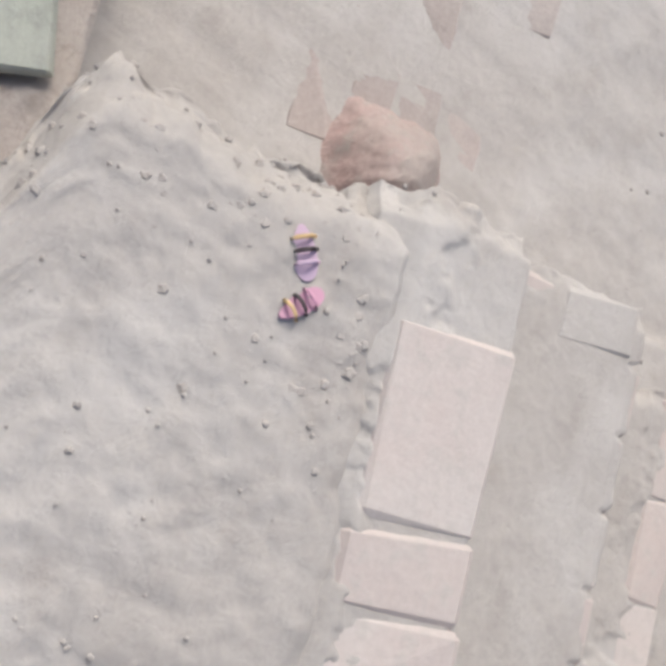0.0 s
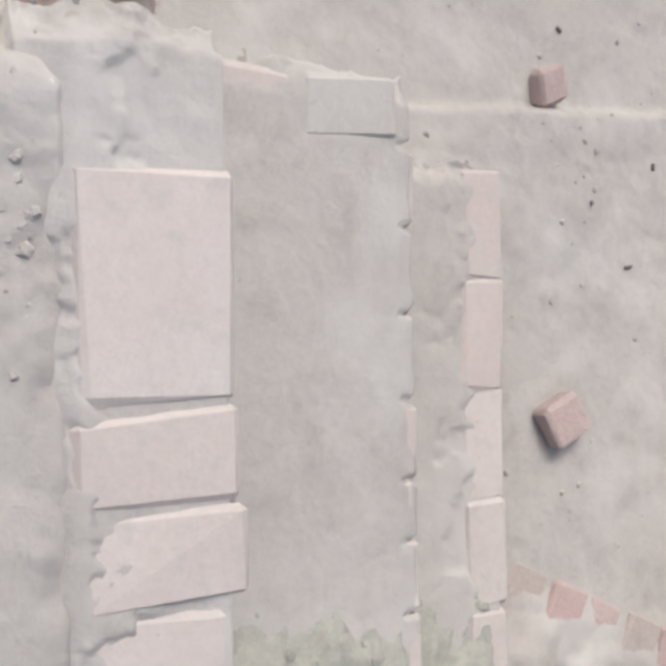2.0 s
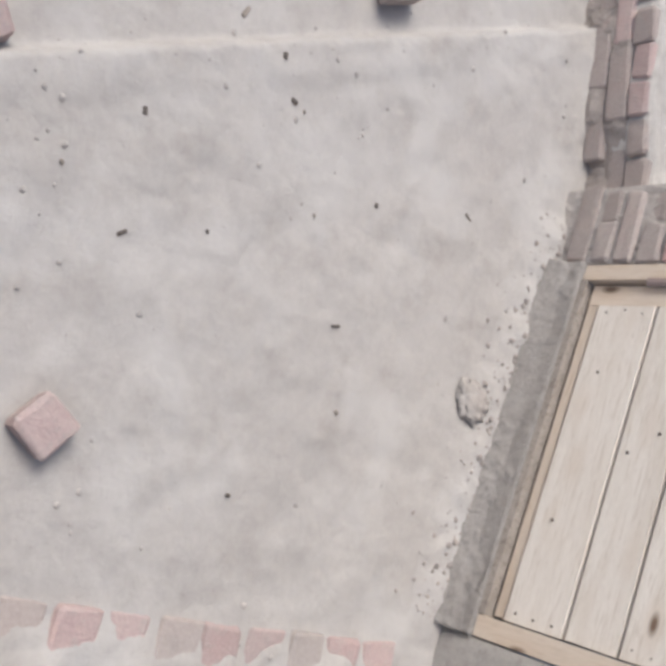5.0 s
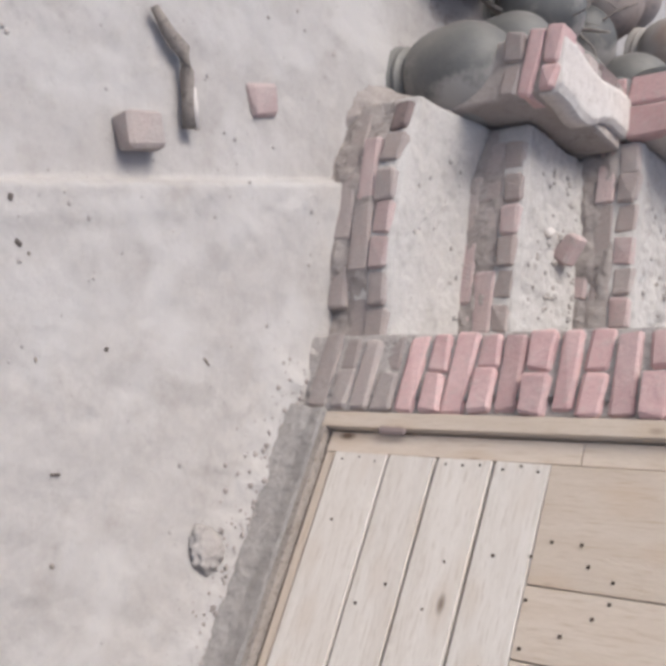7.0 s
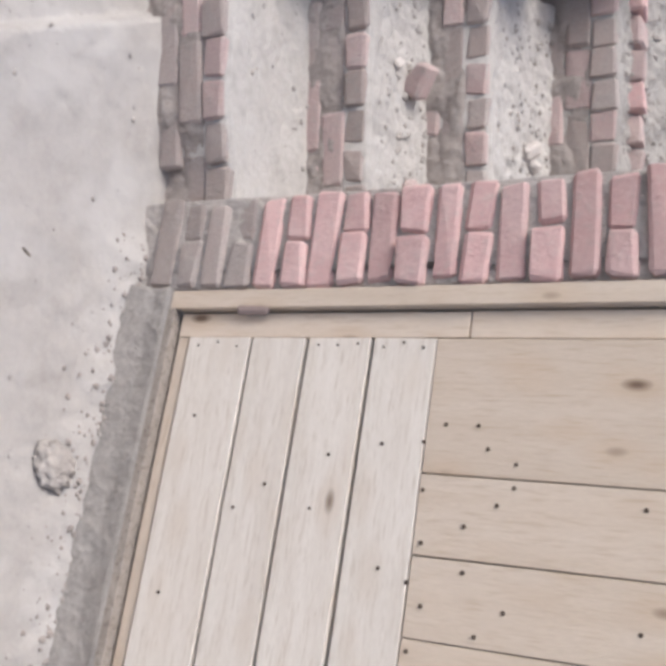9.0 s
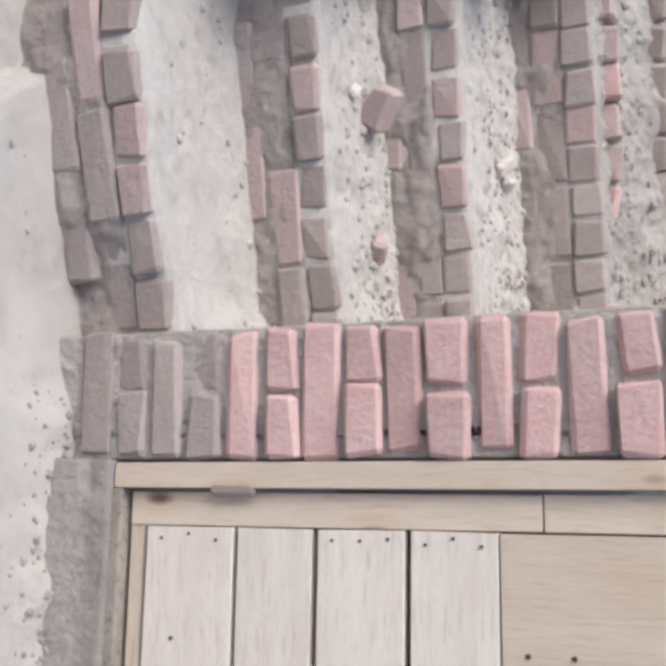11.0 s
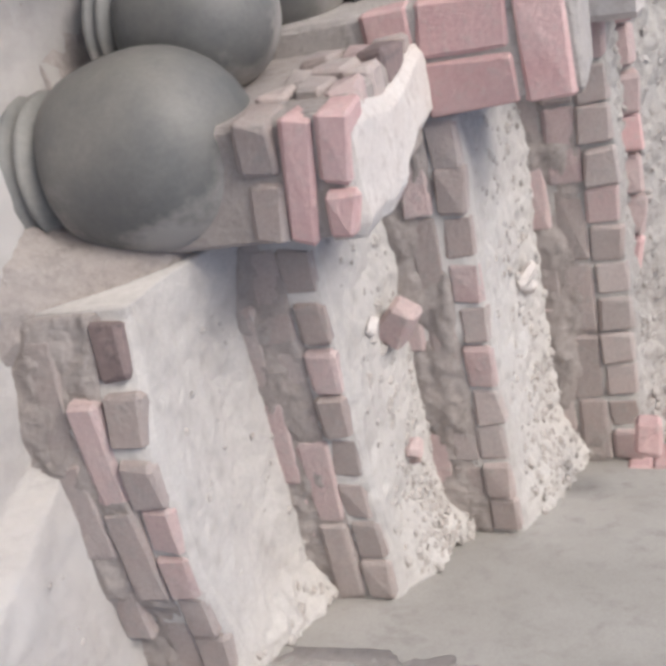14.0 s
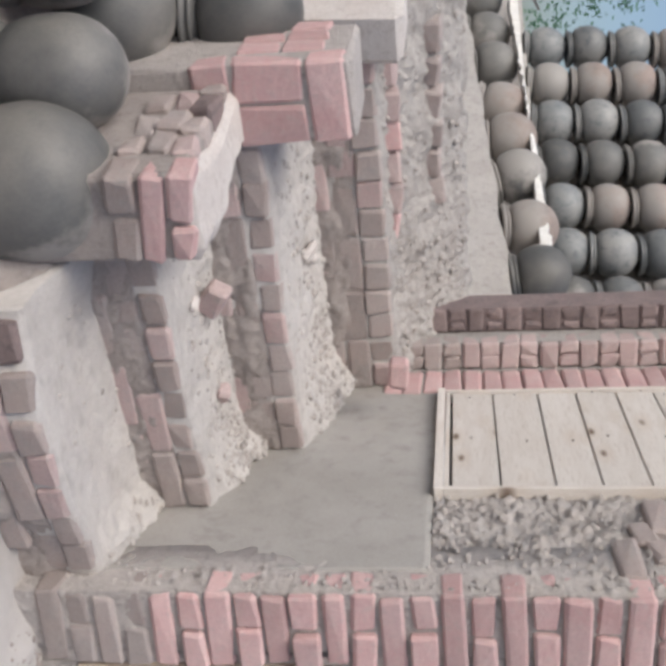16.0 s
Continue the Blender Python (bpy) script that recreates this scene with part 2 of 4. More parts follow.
def clods(items, material, name, label, category, parent=None):
    """Many small lumps in one mesh. items: place, size."""
    verts, faces = [], []
    rnd = random.Random(len(items))
    for (x, y, z), s in items:
        k = len(verts)
        turn, lean = rnd.uniform(0, 6.28), (rnd.uniform(-0.35, 0.35) * s, rnd.uniform(-0.35, 0.35) * s)
        for f, up in ((1.1, -0.25), (0.92, 0.2), (0.55, 0.55)):
            for a in range(5):
                t = turn + a * 1.2566 + rnd.uniform(-0.3, 0.3)
                r = s * f * rnd.uniform(0.75, 1.15)
                verts.append((x + r * math.cos(t) + lean[0] * up, y + r * math.sin(t) + lean[1] * up, z + s * (up + rnd.uniform(-0.12, 0.12))))
        for q in (0, 5):
            for a in range(5):
                b = (a + 1) % 5
                faces.append((k + q + a, k + q + b, k + q + 5 + b, k + q + 5 + a))
        faces.append(tuple(k + 10 + a for a in range(5)))
        faces.append(tuple(k + 4 - a for a in range(5)))
    me = bpy.data.meshes.new(name)
    me.from_pydata(verts, [], faces)
    me.materials.append(material)
    ob = new(name, me)
    ob.parent = parent
    if parent:
        return tagged(ob, kind="stuff")
    return tagged(ob, label, category, "", "stuff")


# ---- the ground: courtyard of beaten earth, a low kerb, a lower yard beside it ----
KERB_P, KERB_N = Vector((0.056, -2.391)), Vector((0.939, 0.345))
WALL_C = Vector((-0.275, -0.02, 0.0))          # corner of the house: end of the door wall and of the stair wall
E1, E2 = Vector((0.956, -0.292, 0.0)), Vector((0.292, 0.956, 0.0))


def smooth(a, b, x):
    t = min(1.0, max(0.0, (x - a) / (b - a)))
    return t * t * (3 - 2 * t)


def ground_height(x, y):
    d = (Vector((x, y)) - KERB_P).dot(KERB_N) + 0.006 * fbm(x, y, 0, 6)
    near = 1.0 if -4 < x < 3 and -5 < y < 3 else 0.0
    z = -0.06 * (1 - smooth(-0.014, 0.002, d))
    if d > 0:
        z += 0.004 * (1 - smooth(0.08, 0.12, d)) * (1 + 0.8 * fbm(x, y, 11, 5)) * smooth(-0.3, 0.2, -y + 0.2)
    z += near * (0.009 * fbm(x, y, 3, 2.2) + 0.006 * fbm(x, y, 1, 9) + 0.0025 * fbm(x, y, 2, 34))
    r = Vector((x, y, 0)) - WALL_C
    u, v = r.dot(E1), r.dot(E2)
    if u > -0.1:
        z += (0.03 * smooth(-0.16, 0.0, v) + 0.012 * smooth(-0.2, -0.05, v) * fbm(x, y, 6, 12)) * smooth(0.0, 0.2, u)
    z += 0.05 * math.exp(-(((x + 1.30) / 0.2) ** 2 + ((y - 0.14) / 0.2) ** 2))
    z += 0.03 * smooth(0.92, 1.15, x - 0.14 * (y + 1.7)) * (1 + fbm(x, y, 8, 9)) * smooth(-0.4, -0.7, y)
    z += 0.16 * math.exp(-(((x + 1.62) / 0.3) ** 2 + ((y - 0.85) / 0.4) ** 2))
    return z


def spread(lo, hi, step, far):
    a = [lo + step * i for i in range(int((hi - lo) / step) + 1)]
    g, left, right = step, [lo], [a[-1]]
    while g < far:
        g *= 1.6
        left.append(left[-1] - g)
        right.append(right[-1] + g)
    return left[:0:-1] + a + right[1:]


gx, gy = spread(-2.2, 1.5, 0.013, 60), spread(-2.7, 0.8, 0.013, 60)
verts = [(x, y, ground_height(x, y)) for y in gy for x in gx]
W = len(gx)
faces = [(j * W + i, j * W + i + 1, (j + 1) * W + i + 1, (j + 1) * W + i) for j in range(len(gy) - 1) for i in range(W - 1)]
me = bpy.data.meshes.new("ground")
me.from_pydata(verts, [], faces)
me.polygons.foreach_set("use_smooth", [True] * len(me.polygons))
me.materials.append(EARTH)
tagged(new("ground", me), "pale beaten earth courtyard floor with a low kerb edge", "ground", "", "structure")

# ---- the first flight: three earth steps edged with bricks, going down into the courtyard ----
A_O, A_ANG = Vector((0.487, -2.843, 0.0)), radians(16.5)
A_U, A_N = Vector((math.cos(A_ANG), math.sin(A_ANG), 0)), Vector((-math.sin(A_ANG), math.cos(A_ANG), 0))


def a_pos(u, v, z):
    p = A_O + A_U * u + A_N * v
    return Vector((p.x, p.y, z))


A_STEPS = [(0.648, -0.02, 0.008), (0.395, -0.06, 0.446), (0.15, 0.38, 0.80)]   # height, back, front


NOTCH = [-0.111, 0.031, 0.181, 0.33, 0.467, 0.575, 0.70, 0.82]      # joints of the bricks along the middle step


def a_top(z, back, front, u0, u1, rough, bare, notched):
    """A mud tread: flush with the brick tops near its front (bare metres deep), a little over them behind."""
    def top(i, j):
        u, v = u0 + (u1 - u0) * i, back + (front - back) * j
        line = bare * (1 + 0.7 * fbm(u, v, z, 7) + 0.4 * fbm(u, v, z, 25))
        sink = 0.007 * smooth(line + 0.03, max(0.0, line - 0.03), front - v)
        worn = 0.03 * smooth(0.06, 0.0, u - u0) * (1 + fbm(u, v, 3, 8))
        wob = 0.022 * smooth(0.10, 0.0, u - u0) * (fbm(u, v, 5, 9) + 0.5 * fbm(u, v, 5, 25))
        if z > 0.6:
            sink += 0.03 * smooth(-0.185, -0.25, v)
        if notched:
            v -= smooth(0.9, 1.0, j) * (0.004 * (1 + fbm(u, 0, 7, 9)) + max(0.022 * math.exp(-((u - c) / 0.007) ** 2) for c in NOTCH))
        return a_pos(u + wob, v + 0.004 * fbm(u, v, 7, 12) * j, z + 0.004 - sink - worn + rough * (fbm(u, v, z, 5) + 0.35 * fbm(u, v, z, 22)))
    return top


steps_a = thing("earth_steps", pose(0, 0, 0), "low earth steps edged with worn pale bricks, dusty", "steps", "", "structure")
for k, (z, back, front) in enumerate(A_STEPS):
    part("step", slab(330, 70, a_top(z - (0.002, 0.0, 0.0)[k], back - 0.24 * (k == 0), front - (0.008, 0.002, 0.004)[k], (-0.205, -0.235, -0.15)[k], (1.4, 1.4, 1.3)[k], (0.004, 0.003, 0.0025)[k], (0.19, 0.012, 0.10)[k], k == 1), -0.12), EARTH, steps_a, smooth=True)


# terrace behind the top step, its open corner broken away
def terrace_left(v):
    return -0.20 - 0.05 * smooth(-0.45, -0.62, v) + 0.30 * smooth(-0.66, -0.86, v)


def terrace_top(i, j):
    v = -0.207 - 3.3 * (1 - j)
    left = terrace_left(v)
    u = left + (1.45 - left) * i ** 1.4
    drop = 0.09 * smooth(0.12, 0.0, u - left) * (1 + 0.9 * fbm(u, v, 2, 9))
    wob = 0.05 * smooth(0.2, 0.0, u - left) * (fbm(u, v, 9, 6) + 0.5 * fbm(u, v, 9, 20))
    hollow = 0.014 * math.exp(-((v + 0.20) / 0.035) ** 2) * (1 + fbm(u, v, 6, 9))
    return a_pos(u + wob, v, 0.648 - drop - hollow + 0.010 * fbm(u, v, 4, 3) + 0.006 * fbm(u, v, 8, 12) + 0.004 * fbm(u, v, 8, 30))


tagged(part("terrace", slab(190, 330, terrace_top, -0.12), EARTH, None, "", True), "raised terrace of dry dusty earth with pebbles", "terrace", "", "structure")

rnd = random.Random(5)
# top step: bricks laid flat, the first two merged under one skin of dust
for i, (u0, u1, back, front, material) in enumerate(((0.004, 0.302, -0.197, 0.011, PALEBRICK), (0.308, 0.430, -0.203, 0.015, PINKDUST), (0.437, 0.551, -0.190, 0.022, PALEBRICK), (0.562, 0.70, -0.19, 0.0, PALEBRICK), (0.707, 0.83, -0.2, 0.003, PALEBRICK))):
    brick(steps_a, pose(*a_pos((u0 + u1) / 2, (back + front) / 2, 0.6145 + (0.0, 0.002, -0.001, -0.006, -0.008)[i]), rnd.uniform(-0.6, 0.6), rnd.uniform(-0.6, 0.6), 16.5 + (0.6, 1.4, 1.2, 0, 0)[i]),
          (u1 - u0, front - back, 0.07), material, i)
# middle step: headers whose worn ends show as a notched edge
for i in range(7):
    w = NOTCH[i + 1] - NOTCH[i]
    brick(steps_a, pose(*a_pos((NOTCH[i] + NOTCH[i + 1]) / 2, 0.336 + rnd.uniform(-0.005, 0.004), 0.3575), rnd.uniform(-1, 1), rnd.uniform(-0.5, 0.5), 16.5 + rnd.uniform(-1, 1)),
          (w - 0.008, 0.22, 0.07), PALEBRICK if i % 3 else PINKDUST, i)
# two bricks at its open end, one a little lower
brick(steps_a, pose(*a_pos(-0.172, 0.32, 0.367), 1, 0, 17.5), (0.108, 0.184, 0.07), EARTH, 3)
brick(steps_a, pose(*a_pos(-0.165, 0.145, 0.36), -1, 2, 15), (0.12, 0.15, 0.07), PINKDUST, 1)
# lowest step: stretchers
for i in range(5):
    brick(steps_a, pose(*a_pos(-0.014 + 0.232 * i, 0.766 + rnd.uniform(-0.002, 0.002), 0.1155), rnd.uniform(-0.6, 0.6), 0, 16.5 + rnd.uniform(-0.5, 0.5)), (0.231, 0.104, 0.07), PINKDUST if i < 2 else PALEBRICK, i)

# mud washed over the far ends of the steps
def wash_top(i, j):
    u, v = 0.56 + 1.0 * i + 0.16 * smooth(0.3, 0.9, j), -0.3 + 1.30 * j
    stair = 0.640 - 0.255 * smooth(-0.03, 0.06, v) - 0.245 * smooth(0.40, 0.48, v) - 0.14 * smooth(0.76, 0.86, v)
    rise = 0.085 * smooth(0.02, 0.45, i) * smooth(1.0, 0.75, j) - 0.03 * smooth(0.10, 0.0, i)
    return a_pos(u + 0.05 * fbm(v, 2, 1, 7) * (1 - i), v, stair + rise + 0.014 * fbm(u, v, 3, 6) + 0.008 * fbm(u, v, 4, 24))


tagged(part("washed_mud", slab(90, 150, wash_top, -0.12), MOSSMUD, None, "", True), "greenish grey mud washed over the ends of the steps", "mud", "", "structure")
items = []
for _ in range(260):
    p = wash_top(rnd.uniform(0.04, 0.6), rnd.random())
    items.append(((p.x, p.y, p.z), rnd.choice((0.003, 0.005, 0.008, 0.012))))
clods(items, MOSSMUD, "mud_crumbs", "greenish mud crumbs beside the steps", "crumbs")

# ---- the house: door wall and stair wall of plastered and bare brick ----
def wall_panel(org, eu, nrm, u0, u1, z0, z1, thick, rough_fn, nu, nz):
    """A wall slab with an uneven front: along eu and up, its front towards nrm."""
    bm = bmesh.new()
    g = []
    for j in range(nz + 1):
        row = []
        for i in range(nu + 1):
            u, z = u0 + (u1 - u0) * i / nu, z0 + (z1 - z0) * j / nz
            p = org + eu * u + nrm * rough_fn(u, z)
            row.append(bm.verts.new((p.x, p.y, z)))
        g.append(row)
    for j in range(nz):
        for i in range(nu):
            bm.faces.new((g[j][i], g[j][i + 1], g[j + 1][i + 1], g[j + 1][i]))
    rim = g[0][:-1] + [g[j][-1] for j in range(nz)] + g[nz][:0:-1] + [g[j][0] for j in range(nz, 0, -1)]
    back = [bm.verts.new(v.co - nrm * thick) for v in rim]
    for k in range(len(rim)):
        q = (k + 1) % len(rim)
        bm.faces.new((rim[k], back[k], back[q], rim[q]))
    bm.faces.new(back)
    bmesh.ops.recalc_face_normals(bm, faces=bm.faces)
    return bm


def plaster_relief(u, z):
    return 0.006 * fbm(u, z, 3, 2.5) + 0.0015 * fbm(u, z, 1, 20)


def rubble_relief(u, z):
    return 0.012 * fbm(u, z, 3, 7) + 0.016 * abs(fbm(u, z, 9, 24)) + 0.004 * fbm(u, z, 5, 60)


def b_pos(a, b, z):
    p = WALL_C + E1 * a + E2 * b
    return Vector((p.x, p.y, z))


stair_wall = thing("wall_stair", pose(0, 0, 0), "grey plastered wall beside the stairs with crumbling rubble above", "wall", "", "structure")
part("plaster", wall_panel(WALL_C, E2, -E1, 0.10, 1.66, -0.12, 1.165, 0.24, plaster_relief, 70, 60), PLASTER, stair_wall, "smooth grey mud plaster", True)
part("rubble", wall_panel(WALL_C, E2, -E1, 0.10, 0.533, 1.167, 2.6, 0.24, lambda u, z: 1.5 * rubble_relief(u, z) - 0.016, 90, 260), MORTAR, stair_wall, "crumbling mud and rubble", True)
part("lintel", wall_panel(WALL_C, E2, -E1, 0.535, 1.66, 2.12, 2.6, 0.24, lambda u, z: rubble_relief(u, z) * 0.5, 40, 20), MUD, stair_wall, "", True)
part("corner_mud", wall_panel(WALL_C, E2, -E1, 0.004, 0.11, -0.12, 2.6, 0.2, lambda u, z: rubble_relief(u, z) * 1.3 - 0.014, 16, 420), MORTAR, stair_wall, "mortar smeared brick edge", True)

door_wall = thing("wall_door", pose(0, 0, 0), "brick door wall with worn red bricks and mud joints", "wall", "", "structure")
part("mud_core", wall_panel(WALL_C, E1, -E2, 0.004, 0.255, -0.12, 2.6, 0.24, lambda u, z: rubble_relief(u, z) * 0.4 - 0.007 + 0.008 * smooth(0.46, 0.30, z) - 0.087 * (u - 0.13), 60, 480), MORTAR, door_wall, "mud mortar between the bricks", True)
part("sill", wall_panel(WALL_C, E1, -E2, 0.256, 1.40, -0.12, 0.135, 0.24, lambda u, z: 0.012 + 0.5 * rubble_relief(u, z) + 0.03 * smooth(0.1, 0.0, z), 90, 30), DAMP, door_wall, "damp crumbling mud sill", True)
part("lintel", wall_panel(WALL_C, E1, -E2, 0.256, 1.40, 2.0, 2.6, 0.24, plaster_relief, 40, 20), MUD, door_wall, "", True)
part("far_pier", wall_panel(WALL_C, E1, -E2, 1.401, 2.6, -0.12, 2.6, 0.24, plaster_relief, 40, 60), MUD, door_wall, "", True)
ROT = -17.0
rnd = random.Random(11)
for i in range(28):
    z = 0.0895 + 0.0815 * i
    mat = DUSTY if z < 0.36 else BRICK
    push = 0.047 - rnd.uniform(0.0, 0.010)
    tilt = (rnd.uniform(-2, 2), rnd.uniform(-2.5, 2.5), ROT + 5 + rnd.uniform(-1.5, 1.5))
    thick = rnd.choice((0.063, 0.067, 0.070, 0.073))
    if i % 2:
        split = rnd.uniform(0.118, 0.138)
        for a, w in ((split / 2 + 0.002, split - 0.008), ((split + 0.258) / 2, 0.250 - split)):
            brick(door_wall, pose(*b_pos(a + rnd.uniform(-0.004, 0.004), push, z + rnd.uniform(-0.003, 0.003)), *tilt), (round(w, 2), 0.11, thick), mat, i)
    else:
        brick(door_wall, pose(*b_pos(0.129 + rnd.uniform(-0.01, 0.008), push, z), *tilt), (rnd.choice((0.235, 0.245, 0.252)), 0.11, thick), mat, i)
# loosened bricks at the corner high on the stair wall
for i, (b, z) in enumerate(((0.16, 1.72), (0.2, 1.81), (0.13, 1.9), (0.3, 1.78), (0.4, 1.83), (0.24, 1.93), (0.38, 1.96))):
    brick(stair_wall, pose(*b_pos(0.035, b, z), 8 * (i % 3 - 1), 12 * (i % 2), 73), (0.11 if i % 2 else 0.2, 0.1, 0.066), DUSTY, i)

items = []
for _ in range(240):
    a, b = rnd.uniform(0.1, 1.4), -abs(rnd.gauss(0.015, 0.07))
    p = b_pos(a, b, 0)
    items.append(((p.x, p.y, ground_height(p.x, p.y)), rnd.choice((0.003, 0.004, 0.005, 0.007, 0.011))))
clods(items, DUSTMUD, "mud_crumbs", "dark mud crumbs along the foot of the door wall", "crumbs")

# far pier beside the upper door, and a brick return
far_pier = thing("brick_pier", pose(0, 0, 0), "pinkish brick pier at the head of the stairs", "pier", "", "structure")
part("mud_core", wall_panel(WALL_C, E2, -E1, 1.665, 1.94, 0.7, 2.9, 0.24, lambda u, z: 0.0, 2, 2), MUD, far_pier)
part("return_core", wall_panel(b_pos(0, 1.70, 0), -E1, -E2, 0.005, 0.115, 0.7, 2.9, 0.2, lambda u, z: -0.004, 2, 2), MUD, far_pier)
for i in range(24):
    z = 0.98 + 0.0815 * i
    tilt = (rnd.uniform(-1, 1), rnd.uniform(-2, 2))
    brick(far_pier, pose(*b_pos(0.058, 1.535, z), *tilt, ROT + 90 + rnd.uniform(-2, 2)), (0.24, 0.13, 0.076), BRICK, i)
    if i % 2:
        for a in (-0.03, -0.088):
            brick(far_pier, pose(*b_pos(a, 1.74, z), *tilt, ROT), (0.056, 0.12, 0.077), DUSTY if i < 4 else PINKB, i)
    else:
        brick(far_pier, pose(*b_pos(-0.059, 1.74, z), *tilt, ROT), (0.114, 0.12, 0.077), DUSTY if i < 4 else PINKB, i)
# recessed jamb in shadow: the shade is painted in with dark bricks and core
strip = thing("brick_jamb", pose(0, 0, 0), "brick jamb beside the brick pier, its shadow put into a dark brick colour", "jamb", "", "structure")
part("dark_core", wall_panel(b_pos(0, 1.83, 0), -E1, -E2, 0.118, 0.225, 1.12, 2.9, 0.2, lambda u, z: -0.012, 2, 2), DARKBRICK, strip)
for i in range(22):
    z = 1.165 + 0.0815 * i
    for a, w in ((-0.142, 0.035), (-0.195, 0.05)) if i % 2 else ((-0.172, 0.105),):
        brick(strip, pose(*b_pos(a, 1.88 + rnd.uniform(-0.004, 0.004), z), rnd.uniform(-2, 2), rnd.uniform(-2, 2), ROT), (w, 0.1, 0.07), DARKBRICK, i)

# ---- doors of raw planks ----
def board(parent, name, lo, hi, y0, y1, material, rndm, label="", along_z=False):
    """One board; its mesh lies along x so that the grain follows its length."""
    sx, sz = hi[0] - lo[0], hi[1] - lo[1]
    bm = bmesh.new()
    block(bm, sz if along_z else sx, y1 - y0, sx if along_z else sz, 0.0012, rndm, 0.0015)
    ob = part(name, bm, material, parent, label)
    ob.matrix_basis = pose((lo[0] + hi[0]) / 2, (y0 + y1) / 2, (lo[1] + hi[1]) / 2, 0, 90 if along_z else 0, 0)
    return ob


def nail(parent, x, y, z, r=0.0035):
    bm = bmesh.new()
    bmesh.ops.create_cone(bm, cap_ends=True, segments=7, radius1=r, radius2=r * 0.7, depth=0.004, matrix=pose(x, y, z, 90, 0, 0))
    ob = part("nail", bm, NAIL, parent)
    ob.matrix_basis = parent.matrix_basis.inverted()
    return ob


rnd = random.Random(21)
door = thing("door_1", Matrix.Translation(b_pos(0, 0.0, 0)) @ pose(0, 0, 0, 0, 0, ROT), "closed pale raw wood plank door with nailed boards", "door", "", "structure")
board(door, "frame_post", (0.262, 0.14), (0.312, 2.0), 0.0, 0.09, WOOD, rnd, "yellowish wooden door frame", True)
board(door, "frame_post", (1.335, 0.14), (1.395, 2.0), 0.0, 0.09, WOOD, rnd, "", True)
board(door, "threshold", (0.313, 0.125), (1.334, 0.158), 0.0, 0.09, TWIG, rnd, "weathered grey threshold")
# added near-black board: the shade in the plank gaps is its colour
board(door, "backing", (0.32, 0.166), (1.33, 1.98), 0.06, 0.075, DARK, rnd, "near-black board that stands in for the shade behind the boards")
board(door, "stile", (0.319, 0.168), (0.383, 0.98), 0.024, 0.058, WOOD, rnd, "", True)
board(door, "stile", (0.319, 0.983), (0.383, 1.975), 0.026, 0.058, WOOD, rnd, "", True)
board(door, "bottom_rail", (0.384, 0.168), (1.325, 0.2), 0.028, 0.058, WOOD, rnd)
ZS = [0.203, 0.401, 0.563, 0.740, 0.909]
for k in range(4):
    bd = board(door, "plank", (0.386, ZS[k] + 0.007), (1.329, ZS[k + 1] - 0.005), 0.018 + 0.002 * (k % 2), 0.05, WOODW, rnd)
    for e in (0.40, 1.30):
        for f in (0.2, 0.5, 0.8):
            if (k + int(10 * f)) % 3:
                nail(bd, e + rnd.uniform(-0.004, 0.01), 0.017, ZS[k] + f * (ZS[k + 1] - ZS[k]))
    for _ in range(2):
        nail(bd, rnd.uniform(0.55, 1.1), 0.017, ZS[k] + rnd.uniform(0.03, 0.13), 0.005)
us = [0.386, 0.70, 0.878, 1.05, 1.19, 1.331]
for k in range(5):
    bd = board(door, "plank", (us[k] + 0.002, 0.908), (us[k + 1] - 0.001, 1.97), 0.021 + 0.001 * (k % 2), 0.055, WOOD, rnd, "", True)
    for zz in (0.925, 0.935, 1.0, 1.07, 1.13, 1.4):
        nail(bd, us[k] + rnd.uniform(0.1, 0.9) * (us[k + 1] - us[k]), 0.020, zz + rnd.uniform(-0.03, 0.03), 0.0055)
bm = bmesh.new()
block(bm, 0.026, 0.014, 0.095, 0.006, rnd, 0.001, pose(0.316, 0.006, 0.40))
part("hinge", bm, plain("rusted_iron", (0.26, 0.2, 0.19), 0.7), door, "rusted iron hinge strap")

door2 = thing("door_2", Matrix.Translation(b_pos(0, 0, 0)) @ pose(0, 0, 0, 0, 0, ROT + 90), "closed whitish plank shutter with a raised frame", "door", "", "structure")
# its own x runs along the stair wall, its front looks to -y of the wall's other side
D2 = [1.185, 1.383, 1.557, 1.704, 1.857, 2.0, 2.1]
board(door2, "frame_rail", (0.536, 1.168), (1.40, 1.196), -0.02, 0.03, WOODW, rnd, "wooden frame rail")
board(door2, "frame_post", (0.536, 1.198), (0.556, 2.11), -0.03, 0.028, WOODW, rnd, "", True)
board(door2, "frame_post", (1.385, 1.198), (1.402, 2.11), -0.03, 0.022, WOODW, rnd, "", True)
# same added board here, shade behind the shutter planks painted near-black
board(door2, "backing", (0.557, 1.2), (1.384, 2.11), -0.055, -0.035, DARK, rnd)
board(door2, "bottom_rail", (0.56, 1.2), (1.383, 1.216), -0.035, 0.012, WOODW, rnd)
for k in range(6):
    lo = max(D2[k], 1.222)
    bd = board(door2, "plank", (0.56, lo + 0.004), (1.382, D2[k + 1] - 0.003), -0.03, 0.008 + 0.002 * (k % 2), WOODW, rnd)
    for e in (0.58, 0.95, 1.36):
        nail(bd, e + rnd.uniform(-0.03, 0.03), 0.012, lo + rnd.uniform(0.03, 0.12), 0.004)

